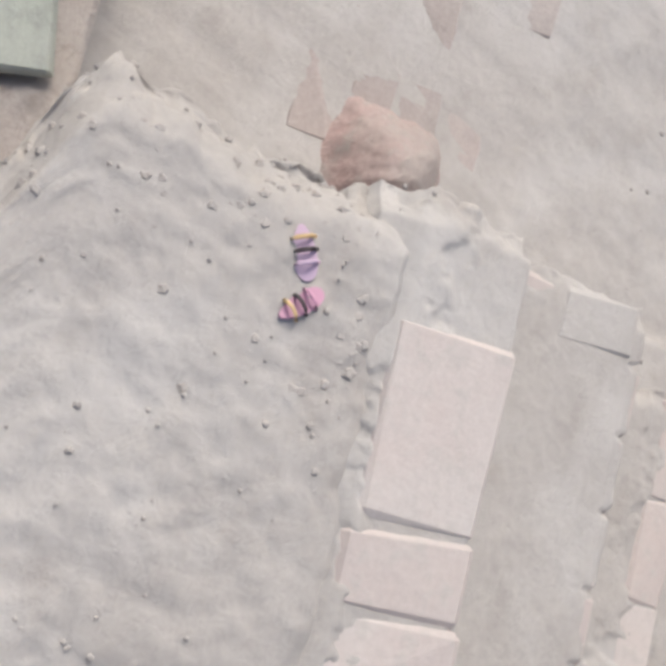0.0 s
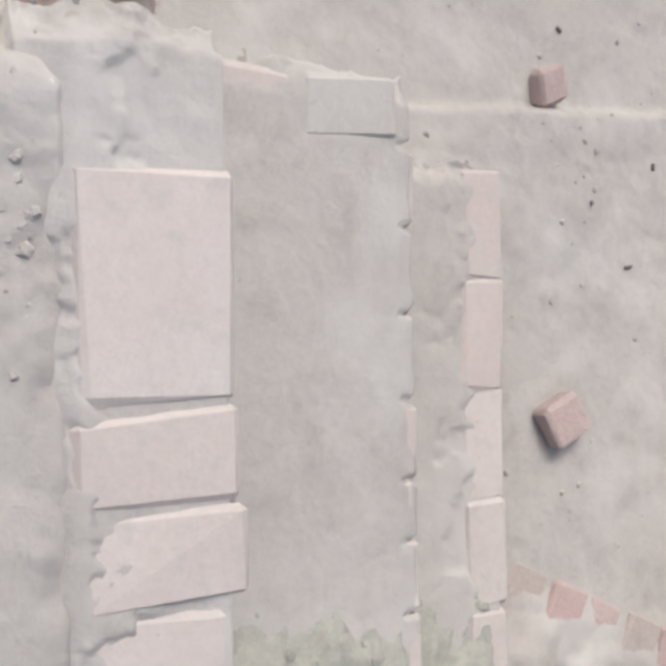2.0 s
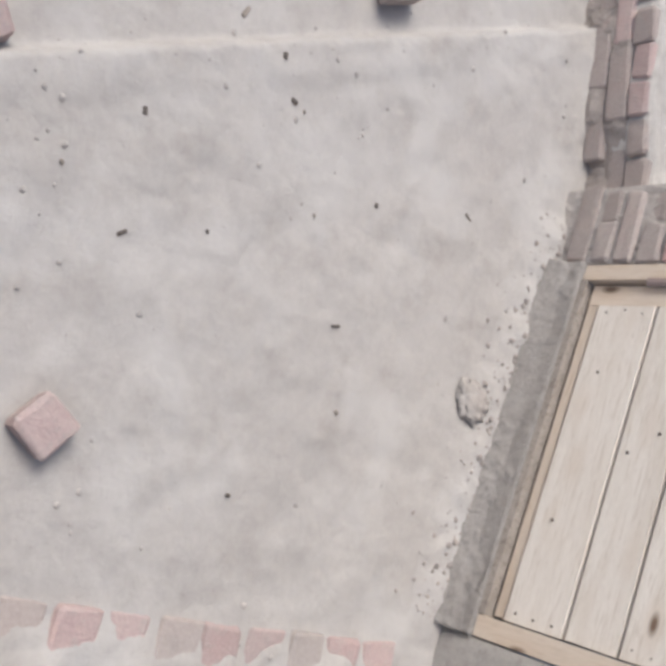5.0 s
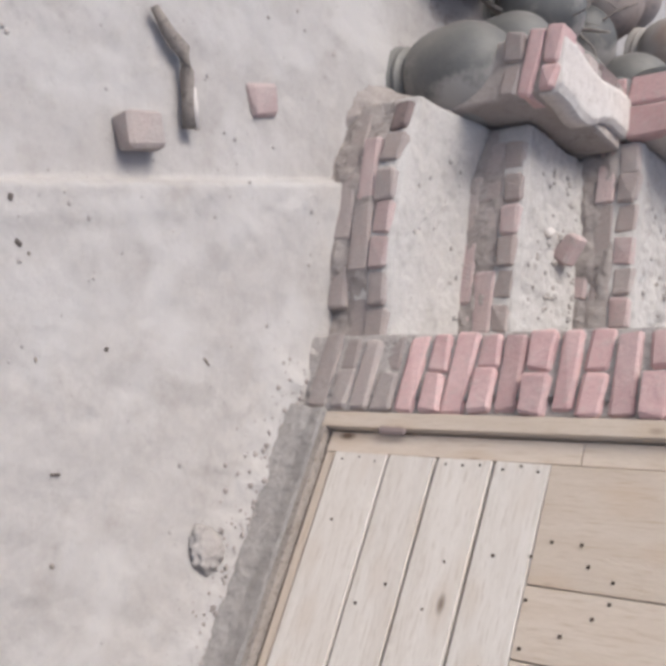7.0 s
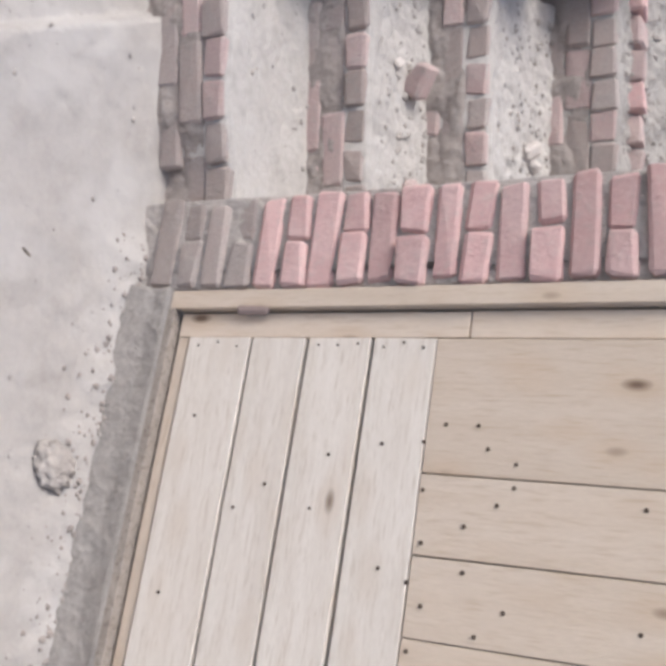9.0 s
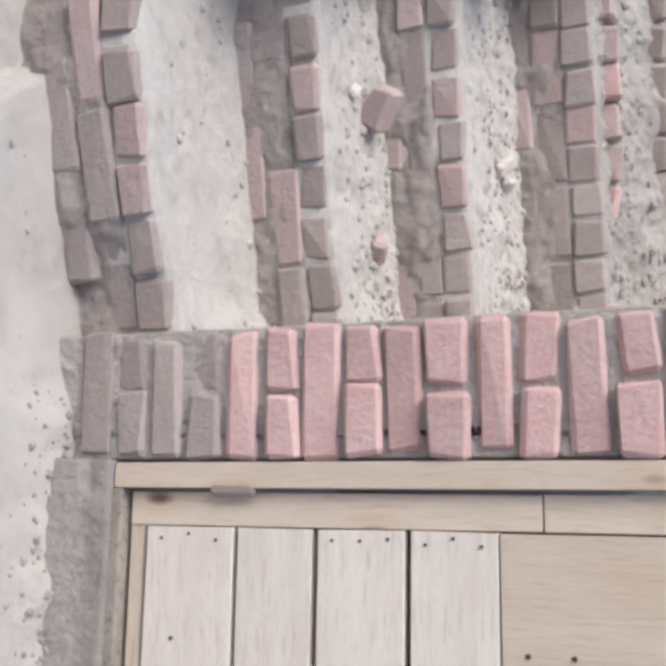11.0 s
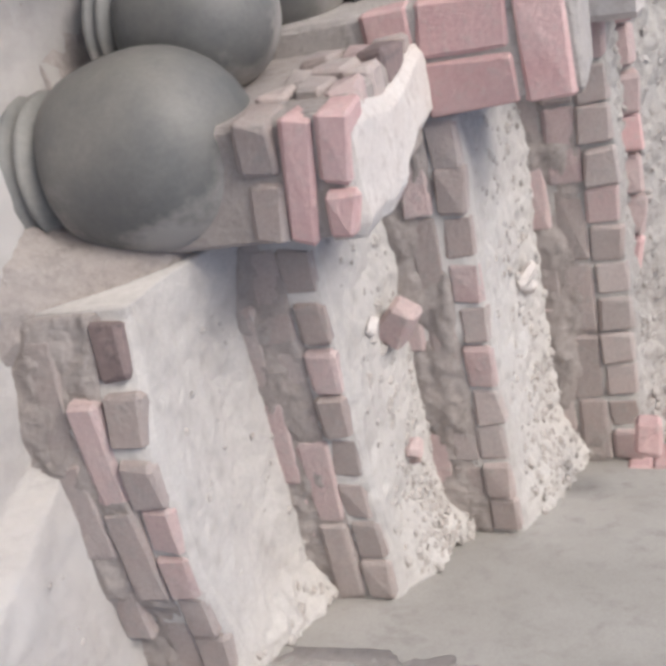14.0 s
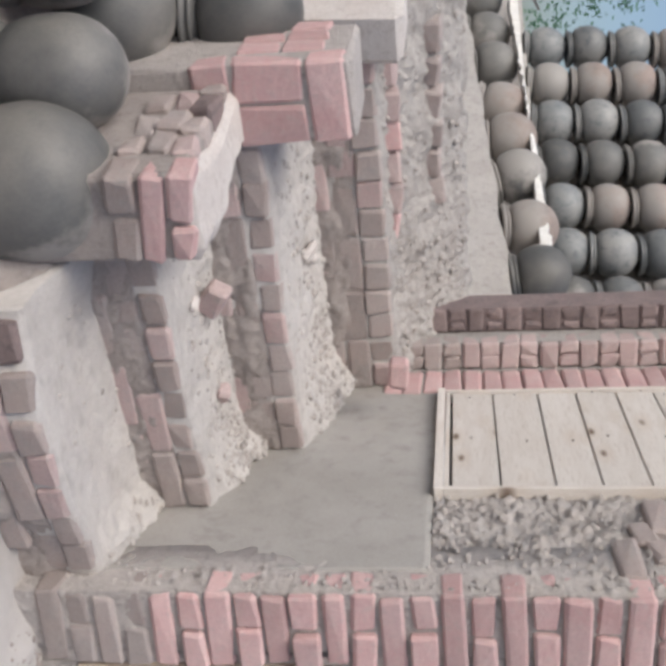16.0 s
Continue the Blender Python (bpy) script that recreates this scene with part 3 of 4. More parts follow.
# ---- the second flight: brick steps with mud treads, rising beside the stair wall ----
NY, NZ = [0.0, 0.42, 0.825, 1.41, 2.05], [0.22, 0.457, 0.70, 1.0, 1.30]
XL = [-1.14, -1.12, -1.2, -1.3]


def wall_x(y):
    return -0.275 + 0.3054 * (y + 0.02)


def bow(x, k):
    """How far a step's front stands back from its straight line."""
    return 0.008 + 0.07 * smooth(-0.85, -1.15, x) + 0.035 * smooth(-0.6, -0.3, x) if k == 0 else 0.0


flight = thing("brick_staircase", pose(0, 0, 0), "worn brick staircase with mud covered treads and loose rubble", "stairs", "", "structure")
rnd = random.Random(31)
TOPS = []
for k in range(4):
    y0, y1, z = NY[k], NY[k + 1], NZ[k]
    x0, x1 = XL[k] - (0.0, 0.02, 0.0, 0.0)[k], wall_x(y1) + 0.12

    def top(i, j, y0=y0, y1=y1, z=z, x0=x0, x1=x1, k=k):
        x, y = x0 + (x1 - x0) * i, y0 + 0.010 + (y1 + 0.06 - y0) * j
        near = smooth(0.13, 0.0, y1 - y)
        rise = (0.028 * near, 0.02 * near + 0.01 * j, 0.03 * near + 0.02 * j, 0.30 * smooth(0.15, 1.0, j))[k]
        heap = ((0.045, 0.06, 0.07, 0.07)[k] + 0.03 * fbm(x, y, 5, 14)) * smooth((0.16, 0.22, 0.24, 0.3)[k], 0.0, wall_x(y) - x) * smooth(0.04, 0.5, j)
        west = 0.05 * smooth(0.22, 0.0, x - x0) * smooth(0.3, 0.7, j) * (k == 0)
        rough = (0.005, 0.010, 0.013, 0.026)[k]
        nick = 0.010 * max(0.0, fbm(x, k, 2, 14)) + 0.012 * max(0.0, fbm(x, k, 4, 5) - 0.1)
        return Vector((x, y + (nick + bow(x, k)) * smooth(0.25, 0.0, j), z + 0.005 - 0.012 * smooth(0.045, 0.0, j) + rise + heap + west + rough * (fbm(x, y, k, 8) + 0.5 * fbm(x, y, k, 30)) * smooth(0.0, 0.12, j)))
    part("step", slab(170, 90, top, -0.15), TREAD if k < 3 else MUD, flight, "pale mud tread", True)
    TOPS.append(top)
    zb = -0.02 if k == 0 else NZ[k - 1]
    h = (z - zb) / 3
    n = int((wall_x(y0) - XL[k]) / 0.118)
    for c in range(3):
        zc = zb + h * (c + 0.5)
        if c == 2:
            for i in range(n):
                mat = PINKB if rnd.random() < 0.2 else DUSTY
                if k == 0 and i in (2, 3):
                    mat = PINKB
                if k == 0 and i == n - 1:
                    mat = DARKBRICK
                x = wall_x(y0) - 0.062 - 0.118 * i
                brick(flight, pose(x, y0 + 0.1 + bow(x, k) + rnd.uniform(-0.006, 0.008), zc + rnd.uniform(-0.004, 0.001), rnd.uniform(-2, 2), rnd.uniform(-1.5, 1.5), rnd.uniform(-2.5, 2.5) - 14 * (k == 0) * smooth(-0.8, -1.0, x)),
                      (0.113 if rnd.random() < 0.75 else 0.107, 0.2, h - rnd.choice((0.002, 0.006))), mat, i)
        else:
            i, x = 0, wall_x(y0) - (0.0 if c else 0.11)
            while x > XL[k] + 0.18:
                brick(flight, pose(x - 0.118, y0 + 0.056 + bow(x - 0.118, k) + rnd.uniform(-0.003, 0.007), zc, rnd.uniform(-1.5, 1.5), rnd.uniform(-1, 1), rnd.uniform(-1.5, 1.5) - 14 * (k == 0) * smooth(-0.8, -1.0, x - 0.118)),
                      (0.230, 0.11, h - 0.007), DUSTY if rnd.random() < 0.75 else PINKB, i)
                x -= 0.238
                i += 1

    def riser(u, zz, k=k, zb=zb, z=z, h=h, x0=x0):
        wet = smooth(0.25, 0.0, zz - zb) * 0.02
        return 0.015 * fbm(u, zz * 1.6, k, 6) + 0.004 * fbm(u, zz, k + 3, 35) - 0.005 + wet * 0.6 * (1 + fbm(u, zz, 9, 6)) - 0.014 * smooth(h + 0.012, h - 0.012, z - zz) - bow(u + x0, k)
    part("mud_joint", wall_panel(Vector((x0 + 0.006, y0 + 0.006, 0)), Vector((1, 0, 0)), Vector((0, -1, 0)), 0.0, wall_x(y0) - x0 + 0.01, zb - 0.06, z - 0.012, 0.08, riser, 180, 40), DUSTMUD, flight, "mud smeared between the bricks", True)
for i in range(7):
    x, y = -1.24 + 0.127 * i, 1.66 + 0.006 * i
    brick(flight, pose(x, y, 1.022 - 0.003 * i, rnd.uniform(-8, 8), rnd.uniform(-8, 8), rnd.uniform(-10, 10)), (0.113, 0.2, 0.075), PINKB if i % 3 else BRICK, i)
for i in range(6):
    x, y = -1.15 + 0.127 * i, 1.93
    brick(flight, pose(x, y, 1.185 - 0.004 * i, rnd.uniform(-8, 8), rnd.uniform(-8, 8), rnd.uniform(-10, 10)), (0.113, 0.2, 0.075), DUSTY, i)
# rubble lying on the treads
items = []
for _ in range(1500):
    k = rnd.choice((0, 1, 1, 2, 2, 2, 3, 3, 3, 3))
    i, j = 1 - rnd.random() ** (2.2 if k < 3 else 1.2) * 0.95, 0.12 + 0.8 * rnd.random() ** (0.6 if k < 3 else 1.0)
    if k == 0 and i < 0.8 and rnd.random() < 0.8:
        continue
    p = TOPS[k](i, j)
    if p.x > wall_x(p.y) - 0.005 or p.y > NY[k + 1] + 0.005:
        continue
    items.append((tuple(p), rnd.uniform(0.003, 0.012) * (1.7 if k > 0 and rnd.random() < 0.3 else 1.0)))
for _ in range(620):
    k = rnd.choice((0, 1, 1, 2, 2, 3, 3))
    i, j = 1 - rnd.random() ** 2 * (0.4 if k else 0.22), rnd.uniform(0.15, 0.85)
    p = TOPS[k](i, j)
    if p.x < wall_x(p.y) - 0.005 and p.y < NY[k + 1]:
        items.append((tuple(p), rnd.uniform(0.006, 0.018)))
clods(items, STONE, "rubble", "loose mud clods and stone chips on the stair treads", "rubble")
# stones pressed into the crumbling wall
items = []
for _ in range(170):
    b, z = rnd.uniform(0.12, 0.53), 1.17 + 0.85 * rnd.random() ** 1.2
    items.append((tuple(b_pos(0.004 - rnd.uniform(0, 0.012), b, z)), rnd.uniform(0.005, 0.012)))
for _ in range(200):
    b, z = abs(rnd.gauss(0.05, 0.035)), rnd.uniform(0.12, 2.2)
    items.append((tuple(b_pos(0.010 - rnd.uniform(0, 0.010), 0.012 + b, z)), rnd.uniform(0.005, 0.011)))
clods(items, MORTAR, "wall_rubble", "small stones and mud lumps in the broken wall", "rubble")


# ---- loose bricks and small things ----
def loose_brick(m, size, material, label, seed, name="loose_brick"):
    bm = bmesh.new()
    r = random.Random(seed)
    block(bm, *size, 0.009, r, 0.006)
    ob = part(name, bm, material)
    ob.matrix_world = m
    return tagged(ob, label, "brick")


loose_brick(pose(0.588, -1.69, 0.026, 3, -2, 49), (0.105, 0.10, 0.058), PINKB, "broken red brick half lying on the earth floor", 1)
loose_brick(pose(-0.195, -1.895, -0.03, 4, 8, 30), (0.085, 0.075, 0.06), PINKB, "small red brick piece against the low kerb", 2)
loose_brick(pose(-0.66, -0.84, -0.027, 2, -6, 20), (0.10, 0.13, 0.065), DUSTY, "dusty brick piece on the lower yard", 3)
loose_brick(pose(-0.97, -0.37, -0.053, 0, 0, 25), (0.10, 0.11, 0.03), PINKB, "flat red brick shard pressed in the earth", 4)
loose_brick(pose(-0.76, 0.70, 0.515, 20, 35, 12), (0.11, 0.065, 0.075), PINKB, "chipped red brick leaning against a stair riser", 5)
loose_brick(pose(-0.40, 0.69, 0.485, 5, 20, 30), (0.07, 0.05, 0.045), PINKB, "small pinkish brick chip on a stair tread", 6)
loose_brick(pose(-0.61, 1.22, 0.735, 25, 10, 40), (0.05, 0.08, 0.035), LIME, "pale mortar chip on a stair tread", 7)
loose_brick(pose(-0.56, 1.26, 0.735, 5, 30, -20), (0.035, 0.05, 0.03), LIME, "pale mortar chip on a stair tread", 8)
loose_brick(pose(-0.80, 0.62, 0.475, 5, 10, 20), (0.03, 0.045, 0.02), LIME, "tiny white chip on a stair tread", 9)
loose_brick(pose(-0.12, 1.14, 1.03, 0, 0, -15), (0.10, 0.10, 0.07), BRICK, "red brick end at the wall above the stairs", 10)

# a dried stick with a pale cut side
def tube(bm, pts, radii, seg=8):
    rings = []
    for k, (p, r) in enumerate(zip(pts, radii)):
        d = (Vector(pts[min(k + 1, len(pts) - 1)]) - Vector(pts[max(k - 1, 0)])).normalized()
        a = d.orthogonal().normalized()
        b = d.cross(a)
        rings.append([bm.verts.new(Vector(p) + (a * math.cos(t * 2 * math.pi / seg) + b * math.sin(t * 2 * math.pi / seg)) * r) for t in range(seg)])
    for k in range(len(rings) - 1):
        for t in range(seg):
            bm.faces.new((rings[k][t], rings[k][(t + 1) % seg], rings[k + 1][(t + 1) % seg], rings[k + 1][t]))
    bm.faces.new(rings[0][::-1])
    bm.faces.new(rings[-1])


stick = thing("dry_stick", pose(0, 0, 0.015), "crooked dry stick with a white split side on the ground", "stick")
bm = bmesh.new()
tube(bm, [(-1.03, -0.86, -0.05), (-0.98, -0.80, -0.045), (-0.955, -0.74, -0.045), (-0.90, -0.71, -0.045), (-0.82, -0.69, -0.045), (-0.745, -0.665, -0.048)], [0.012, 0.02, 0.023, 0.02, 0.019, 0.021])
part("bark", bm, TWIG, stick, "dark bark", True)
bm = bmesh.new()
tube(bm, [(-0.86, -0.685, -0.036), (-0.80, -0.668, -0.034), (-0.745, -0.645, -0.038)], [0.008, 0.011, 0.009])
part("split_wood", bm, LIME, stick, "white split wood", True)

# a dried lump of plaster near the door
bm = bmesh.new()
bmesh.ops.create_icosphere(bm, subdivisions=4, radius=1)
for v in bm.verts:
    n = 1 + 0.35 * fbm(*v.co, 2.5) + 0.12 * fbm(*v.co, 9)
    v.co = Vector((v.co.x * 0.075 * n, v.co.y * 0.055 * n, max(-0.004, v.co.z * 0.018 * n)))
lump = part("plaster_lump", bm, MORTAR, None, "", True)
lump.matrix_world = pose(0.43, -0.385, 0.006, 0, 0, 60)
tagged(lump, "pale crumbled plaster lump on the floor by the door", "lump")

# child's sandals on the terrace
def sandal(m, sole, strap, seed):
    s = thing("child_sandal", m, "small pink and lilac child's sandal lying on the earth", "sandal", "sandals on the terrace")
    bm = bmesh.new()
    ring = []
    for k in range(20):
        a = k * math.pi / 10
        w = 0.024 + 0.006 * math.sin(a)
        ring.append((w * math.cos(a), 0.058 * math.sin(a)))
    lo = [bm.verts.new((x, y, 0.0)) for x, y in ring]
    hi = [bm.verts.new((x, y, 0.012)) for x, y in ring]
    bm.faces.new(hi)
    bm.faces.new(lo[::-1])
    for k in range(20):
        bm.faces.new((lo[k], lo[(k + 1) % 20], hi[(k + 1) % 20], hi[k]))
    part("sole", bm, sole, s)
    for q, (y, material) in enumerate(((0.022, strap), (-0.004, BLACKR), (-0.03, GOLDF))):
        bm = bmesh.new()
        tube(bm, [(-0.026, y, 0.008), (-0.016, y, 0.026), (0, y, 0.032), (0.016, y, 0.026), (0.026, y, 0.008)], [0.005] * 5, 6)
        part("strap", bm, material, s, "", True)
    return s


sandal(pose(0.556, -3.207, 0.646, 0, 12, -50) @ Matrix.Scale(0.72, 4), LILAC, LILAC, 1)
sandal(pose(0.622, -3.172, 0.646, 0, -8, 62) @ Matrix.Scale(0.66, 4), PINK, PINK, 2)

# pebbles and crumbs on the ground
items = []
for _ in range(620):
    x, y = rnd.uniform(-1.6, 1.3), rnd.uniform(-2.4, -0.05)
    d = (Vector((x, y)) - KERB_P).dot(KERB_N)
    if abs(d) > 0.08 and rnd.random() < 0.55 and d > 0.3 and y < -0.45:
        continue
    if Vector((x, y, 0)).dot(A_N) - A_O.dot(A_N) < 0.8 and d > -0.1:
        continue
    items.append(((x, y, ground_height(x, y)), rnd.choice((0.002, 0.003, 0.004, 0.004, 0.006, 0.009))))
clods(items, EARTHCLOD, "pebbles", "scattered pebbles and earth crumbs on the ground", "pebbles")
items = []
for _ in range(300):
    u, v = rnd.uniform(-0.5, 1.2), rnd.uniform(-1.2, -0.25)
    left = terrace_left(v)
    if u < left + 0.02:
        continue
    p = terrace_top(((u - left) / (1.45 - left)) ** (1 / 1.4), min(1, 1 + (v + 0.215) / 3.3))
    items.append(((p.x, p.y, p.z + 0.002), rnd.choice((0.002, 0.003, 0.003, 0.004, 0.006))))
for _ in range(520):
    k = rnd.randrange(1, 4)
    base, front = (A_STEPS[k][0] if k < 3 else 0.0), A_STEPS[k - 1][2]
    u, v = rnd.uniform(-0.2, 1.1), front + 0.01 + abs(rnd.gauss(0, 0.05))
    items.append((tuple(a_pos(u, v, base - 0.003)), rnd.choice((0.002, 0.003, 0.004, 0.006, 0.009, 0.012))))
for _ in range(160):
    u, v = rnd.uniform(-0.1, 0.9), -0.24 - abs(rnd.gauss(0, 0.05))
    items.append((tuple(a_pos(u, v, 0.638)), rnd.choice((0.003, 0.005, 0.008, 0.012))))
for _ in range(260):
    k = rnd.randrange(3)
    u, v = rnd.uniform(-0.2, 1.0), A_STEPS[k][2] - rnd.uniform(0.14, 0.34)
    if k == 0 and u > 0:
        continue
    items.append((tuple(a_pos(u, v, A_STEPS[k][0] - 0.012)), rnd.choice((0.002, 0.003, 0.005, 0.008))))
clods(items, EARTHCLOD, "pebbles", "pebbles and crumbs on the earth terrace and steps", "pebbles")

# ---- brick stubs along the open side of the stairs ----
stub = thing("brick_stub", Matrix.Translation((-1.402, 0.258, 0.0)), "low stub wall of red bricks with a pale mortar top", "wall stub")
rnd = random.Random(41)
bm = bmesh.new()
block(bm, 0.232, 0.545, 0.66, 0.012, rnd, 0.004, pose(0.125, 0.285, 0.30))
part("mud_core", bm, DUSTMUD, stub, "brown mud core")
# end face: grey brick ends, a whole red brick, then a red brick and a bat
for x, w, z, h, material, yaw in ((0.052, 0.105, 0.468, 0.070, DUSTY, 6), (0.182, 0.118, 0.462, 0.068, DUSTY, -3), (0.128, 0.236, 0.536, 0.058, BRICK, 2), (0.072, 0.128, 0.612, 0.060, BRICK, 4), (0.196, 0.088, 0.606, 0.058, BRICK, -2)):
    brick(stub, pose(x, 0.052 + rnd.uniform(-0.005, 0.004), z, rnd.uniform(-2, 2), 7 + rnd.uniform(-2, 2), yaw), (w, 0.11, h), material, int(1000 * x))
# open side: headers and bats stepping back
for y, l, z, material in ((0.165, 0.10, 0.468, DUSTY), (0.29, 0.13, 0.47, DUSTY), (0.43, 0.12, 0.472, DUSTY), (0.175, 0.118, 0.540, DUSTY), (0.305, 0.125, 0.543, DUSTY), (0.445, 0.13, 0.548, PINKB),
                          (0.165, 0.10, 0.604, PINKB), (0.275, 0.10, 0.604, DUSTY), (0.40, 0.12, 0.606, DARKBRICK), (0.515, 0.08, 0.608, DUSTY)):
    brick(stub, pose(0.052 + rnd.uniform(-0.012, 0.006), y, z, rnd.uniform(-3, 3), rnd.uniform(-4, 4), 90 + rnd.uniform(-6, 6)), (l - 0.008, 0.11, 0.064), material, int(1000 * y))


def cap_top(i, j):
    y = 0.012 + 0.54 * j
    w0 = 0.012 + 0.045 * smooth(0.0, 0.5, j) - 0.03 * smooth(0.6, 1.0, j)
    w1 = 0.248 + 0.02 * smooth(0.15, 0.35, j) - 0.075 * smooth(0.4, 0.75, j)
    x = w0 + (w1 - w0) * i
    return Vector((x + 0.006 * fbm(x, y, 1, 14), y + 0.012 * (i - 0.5), 0.648 + 0.015 * j - 0.014 * (1 - smooth(0, 0.15, min(i, 1 - i))) + 0.004 * fbm(x, y, 4, 12)))


part("mortar_cap", slab(30, 60, cap_top, 0.57), LIME, stub, "smooth pale mortar bedding", True)
upper = thing("brick_stub", Matrix.Translation((-1.455, 0.80, 0.0)), "stub of red bricks set on edge with white mortar joints", "wall stub")
bm = bmesh.new()
block(bm, 0.238, 0.29, 0.70, 0.01, rnd, 0.002, pose(0.122, 0.158, 0.64))
part("mud_core", bm, MORTAR, upper, "white mortar")
for i, (x, z, w, h) in enumerate(((0.062, 0.75, 0.116, 0.205), (0.186, 0.75, 0.116, 0.205), (0.122, 0.918, 0.24, 0.115), (0.122, 0.588, 0.24, 0.1))):
    brick(upper, pose(x, 0.04, z, rnd.uniform(-1, 1), rnd.uniform(-1.5, 1.5), 0), (w, 0.075, h), BRICK, i)
for q in range(3):
    for r in range(2):
        brick(upper, pose(0.03, 0.125 + 0.085 * q, 0.72 + 0.13 * r, 0, rnd.uniform(-3, 3), 0), (0.07, 0.075, 0.12), BRICK, q)

slabw = bmesh.new()
block(slabw, 0.17, 0.3, 0.62, 0.02, rnd, 0.008)
ob = part("whitewashed_block", slabw, LIME)
ob.matrix_world = pose(-1.38, 1.40, 0.80, 0, 3, 10)
tagged(ob, "pale whitewashed block behind the brick stub", "block")


# ---- clay pots ----
def pot_bodies(R, H, material):
    """A round-bottomed pot set mouth down: its body and its rim, as two meshes."""
    prof, seg = [], 30
    neck, mouth = R * 0.62, R * 0.78
    for k in range(15):
        a = math.pi / 2 * (1 - k / 14)
        prof.append((max(R * math.cos(a), 0.0), H - R * 1.02 + R * 1.02 * math.sin(a)))
    zc = H - R * 1.02
    low = 0.16 * H
    for k in range(1, 9):
        a = math.pi / 2 * k / 8
        prof.append((neck + (R - neck) * math.cos(a) ** 0.8, low + (zc - low) * (1 - math.sin(a) ** 1.1)))

    def lathe(pr):
        bm = bmesh.new()
        rings = []
        for r, z in pr:
            rings.append([bm.verts.new((max(r, 0.0008) * math.cos(2 * math.pi * s / seg), max(r, 0.0008) * math.sin(2 * math.pi * s / seg), z)) for s in range(seg)])
        for a in range(len(rings) - 1):
            for s in range(seg):
                bm.faces.new((rings[a][s], rings[a + 1][s], rings[a + 1][(s + 1) % seg], rings[a][(s + 1) % seg]))
        bmesh.ops.recalc_face_normals(bm, faces=bm.faces)
        return bm
    rim = [(neck - 0.004, low + 0.006), (neck + 0.004, low - 0.004), (mouth, low * 0.72), (mouth + 0.008, low * 0.62), (mouth, low * 0.5), (mouth - 0.004, low * 0.44), (mouth + 0.012, low * 0.3), (mouth + 0.016, low * 0.15), (mouth + 0.004, 0.0), (mouth - 0.02, 0.0), (neck - 0.006, low)]
    body = mesh_of("body", lathe(prof), material, True)
    ring = mesh_of("rim", lathe(rim), material, True)
    return body, ring


POT_SETS = {}


def clay_pot(m, R, H, material, label, group):
    key = (R, H, material.name)
    if key not in POT_SETS:
        POT_SETS[key] = pot_bodies(R, H, material)
    p = thing("clay_pot", m, label, "pot", group)
    for name, me in zip(("body", "rim"), POT_SETS[key]):
        o = new(name, me)
        o.parent = p
    return p


for x, y, z in ((-2.12, 0.98, 0.02), (-2.22, 1.42, 0.05), (-2.02, 1.70, 0.30), (-2.45, 1.75, 0.0)):
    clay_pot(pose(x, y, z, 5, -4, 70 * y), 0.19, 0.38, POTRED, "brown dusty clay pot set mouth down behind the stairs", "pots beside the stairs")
DUSTLAB = "dark grey fired clay pot, dusty, set mouth down"
for x, y, z, R, H in ((-1.325, 0.36, -0.045, 0.20, 0.47), (-1.55, 0.60, 0.07, 0.15, 0.37), (-1.575, 1.02, 0.09, 0.18, 0.38), (-1.50, 1.17, 0.46, 0.17, 0.36),
                      (-1.80, 0.80, 0.06, 0.18, 0.38), (-1.90, 1.25, 0.0, 0.18, 0.38), (-1.72, 1.45, 0.2, 0.18, 0.38), (-1.95, 0.45, -0.06, 0.18, 0.38)):
    tilt = random.Random(int(1000 * (y + 9))).uniform(-6, 6)
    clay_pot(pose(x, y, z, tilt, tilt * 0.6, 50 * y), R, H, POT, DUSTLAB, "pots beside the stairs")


def heap_top(i, j):
    x, y = -1.5 + 0.62 * i, 0.02 + 0.48 * j
    rise = math.exp(-((x + 1.13 + 0.03 * fbm(x, y, 2, 6)) / 0.13) ** 2) * smooth(-0.2, 0.62, j)
    return Vector((x, y, -0.12 + 0.37 * rise + (0.012 * fbm(x, y, 3, 14) + 0.008 * fbm(x, y, 5, 40)) * smooth(0.0, 0.2, rise)))


tagged(part("earth_heap", slab(70, 70, heap_top, -0.15), DUSTMUD, None, "", True), "brown earth heaped between the pot and the stairs", "heap", "", "structure")
# earth bank that carries the upper pots
def bank_top(i, j):
    x, y = -2.3 + 0.9 * i, 0.42 + 1.5 * j
    return Vector((x, y, -0.02 + 0.50 * smooth(0.2, 0.75, j) * smooth(0.15, 0.95, i) + 0.12 * smooth(0.0, 0.2, j) + 0.02 * fbm(x, y, 1, 5) + 0.01 * fbm(x, y, 3, 20)))


tagged(part("earth_bank", slab(40, 60, bank_top, -0.15), DUSTMUD, None, "", True), "earth bank heaped beside the stairs under the pots", "bank", "", "structure")

# the yard behind: pots stacked mouth down in rows on a ledge
yard = thing("pot_ledge", pose(0, 0, 0), "mud ledge that carries a row of stacked pots", "ledge", "", "structure")


def ledge_top(i, j):
    a, b = Vector((0.62, 2.35)), Vector((-0.35, 5.6))
    p = a.lerp(b, i) + Vector((0.957, 0.285)) * (-0.28 + 1.3 * j)
    return Vector((p.x, p.y, 1.53 - 0.25 * i + 0.02 * fbm(p.x, p.y, 1, 4)))


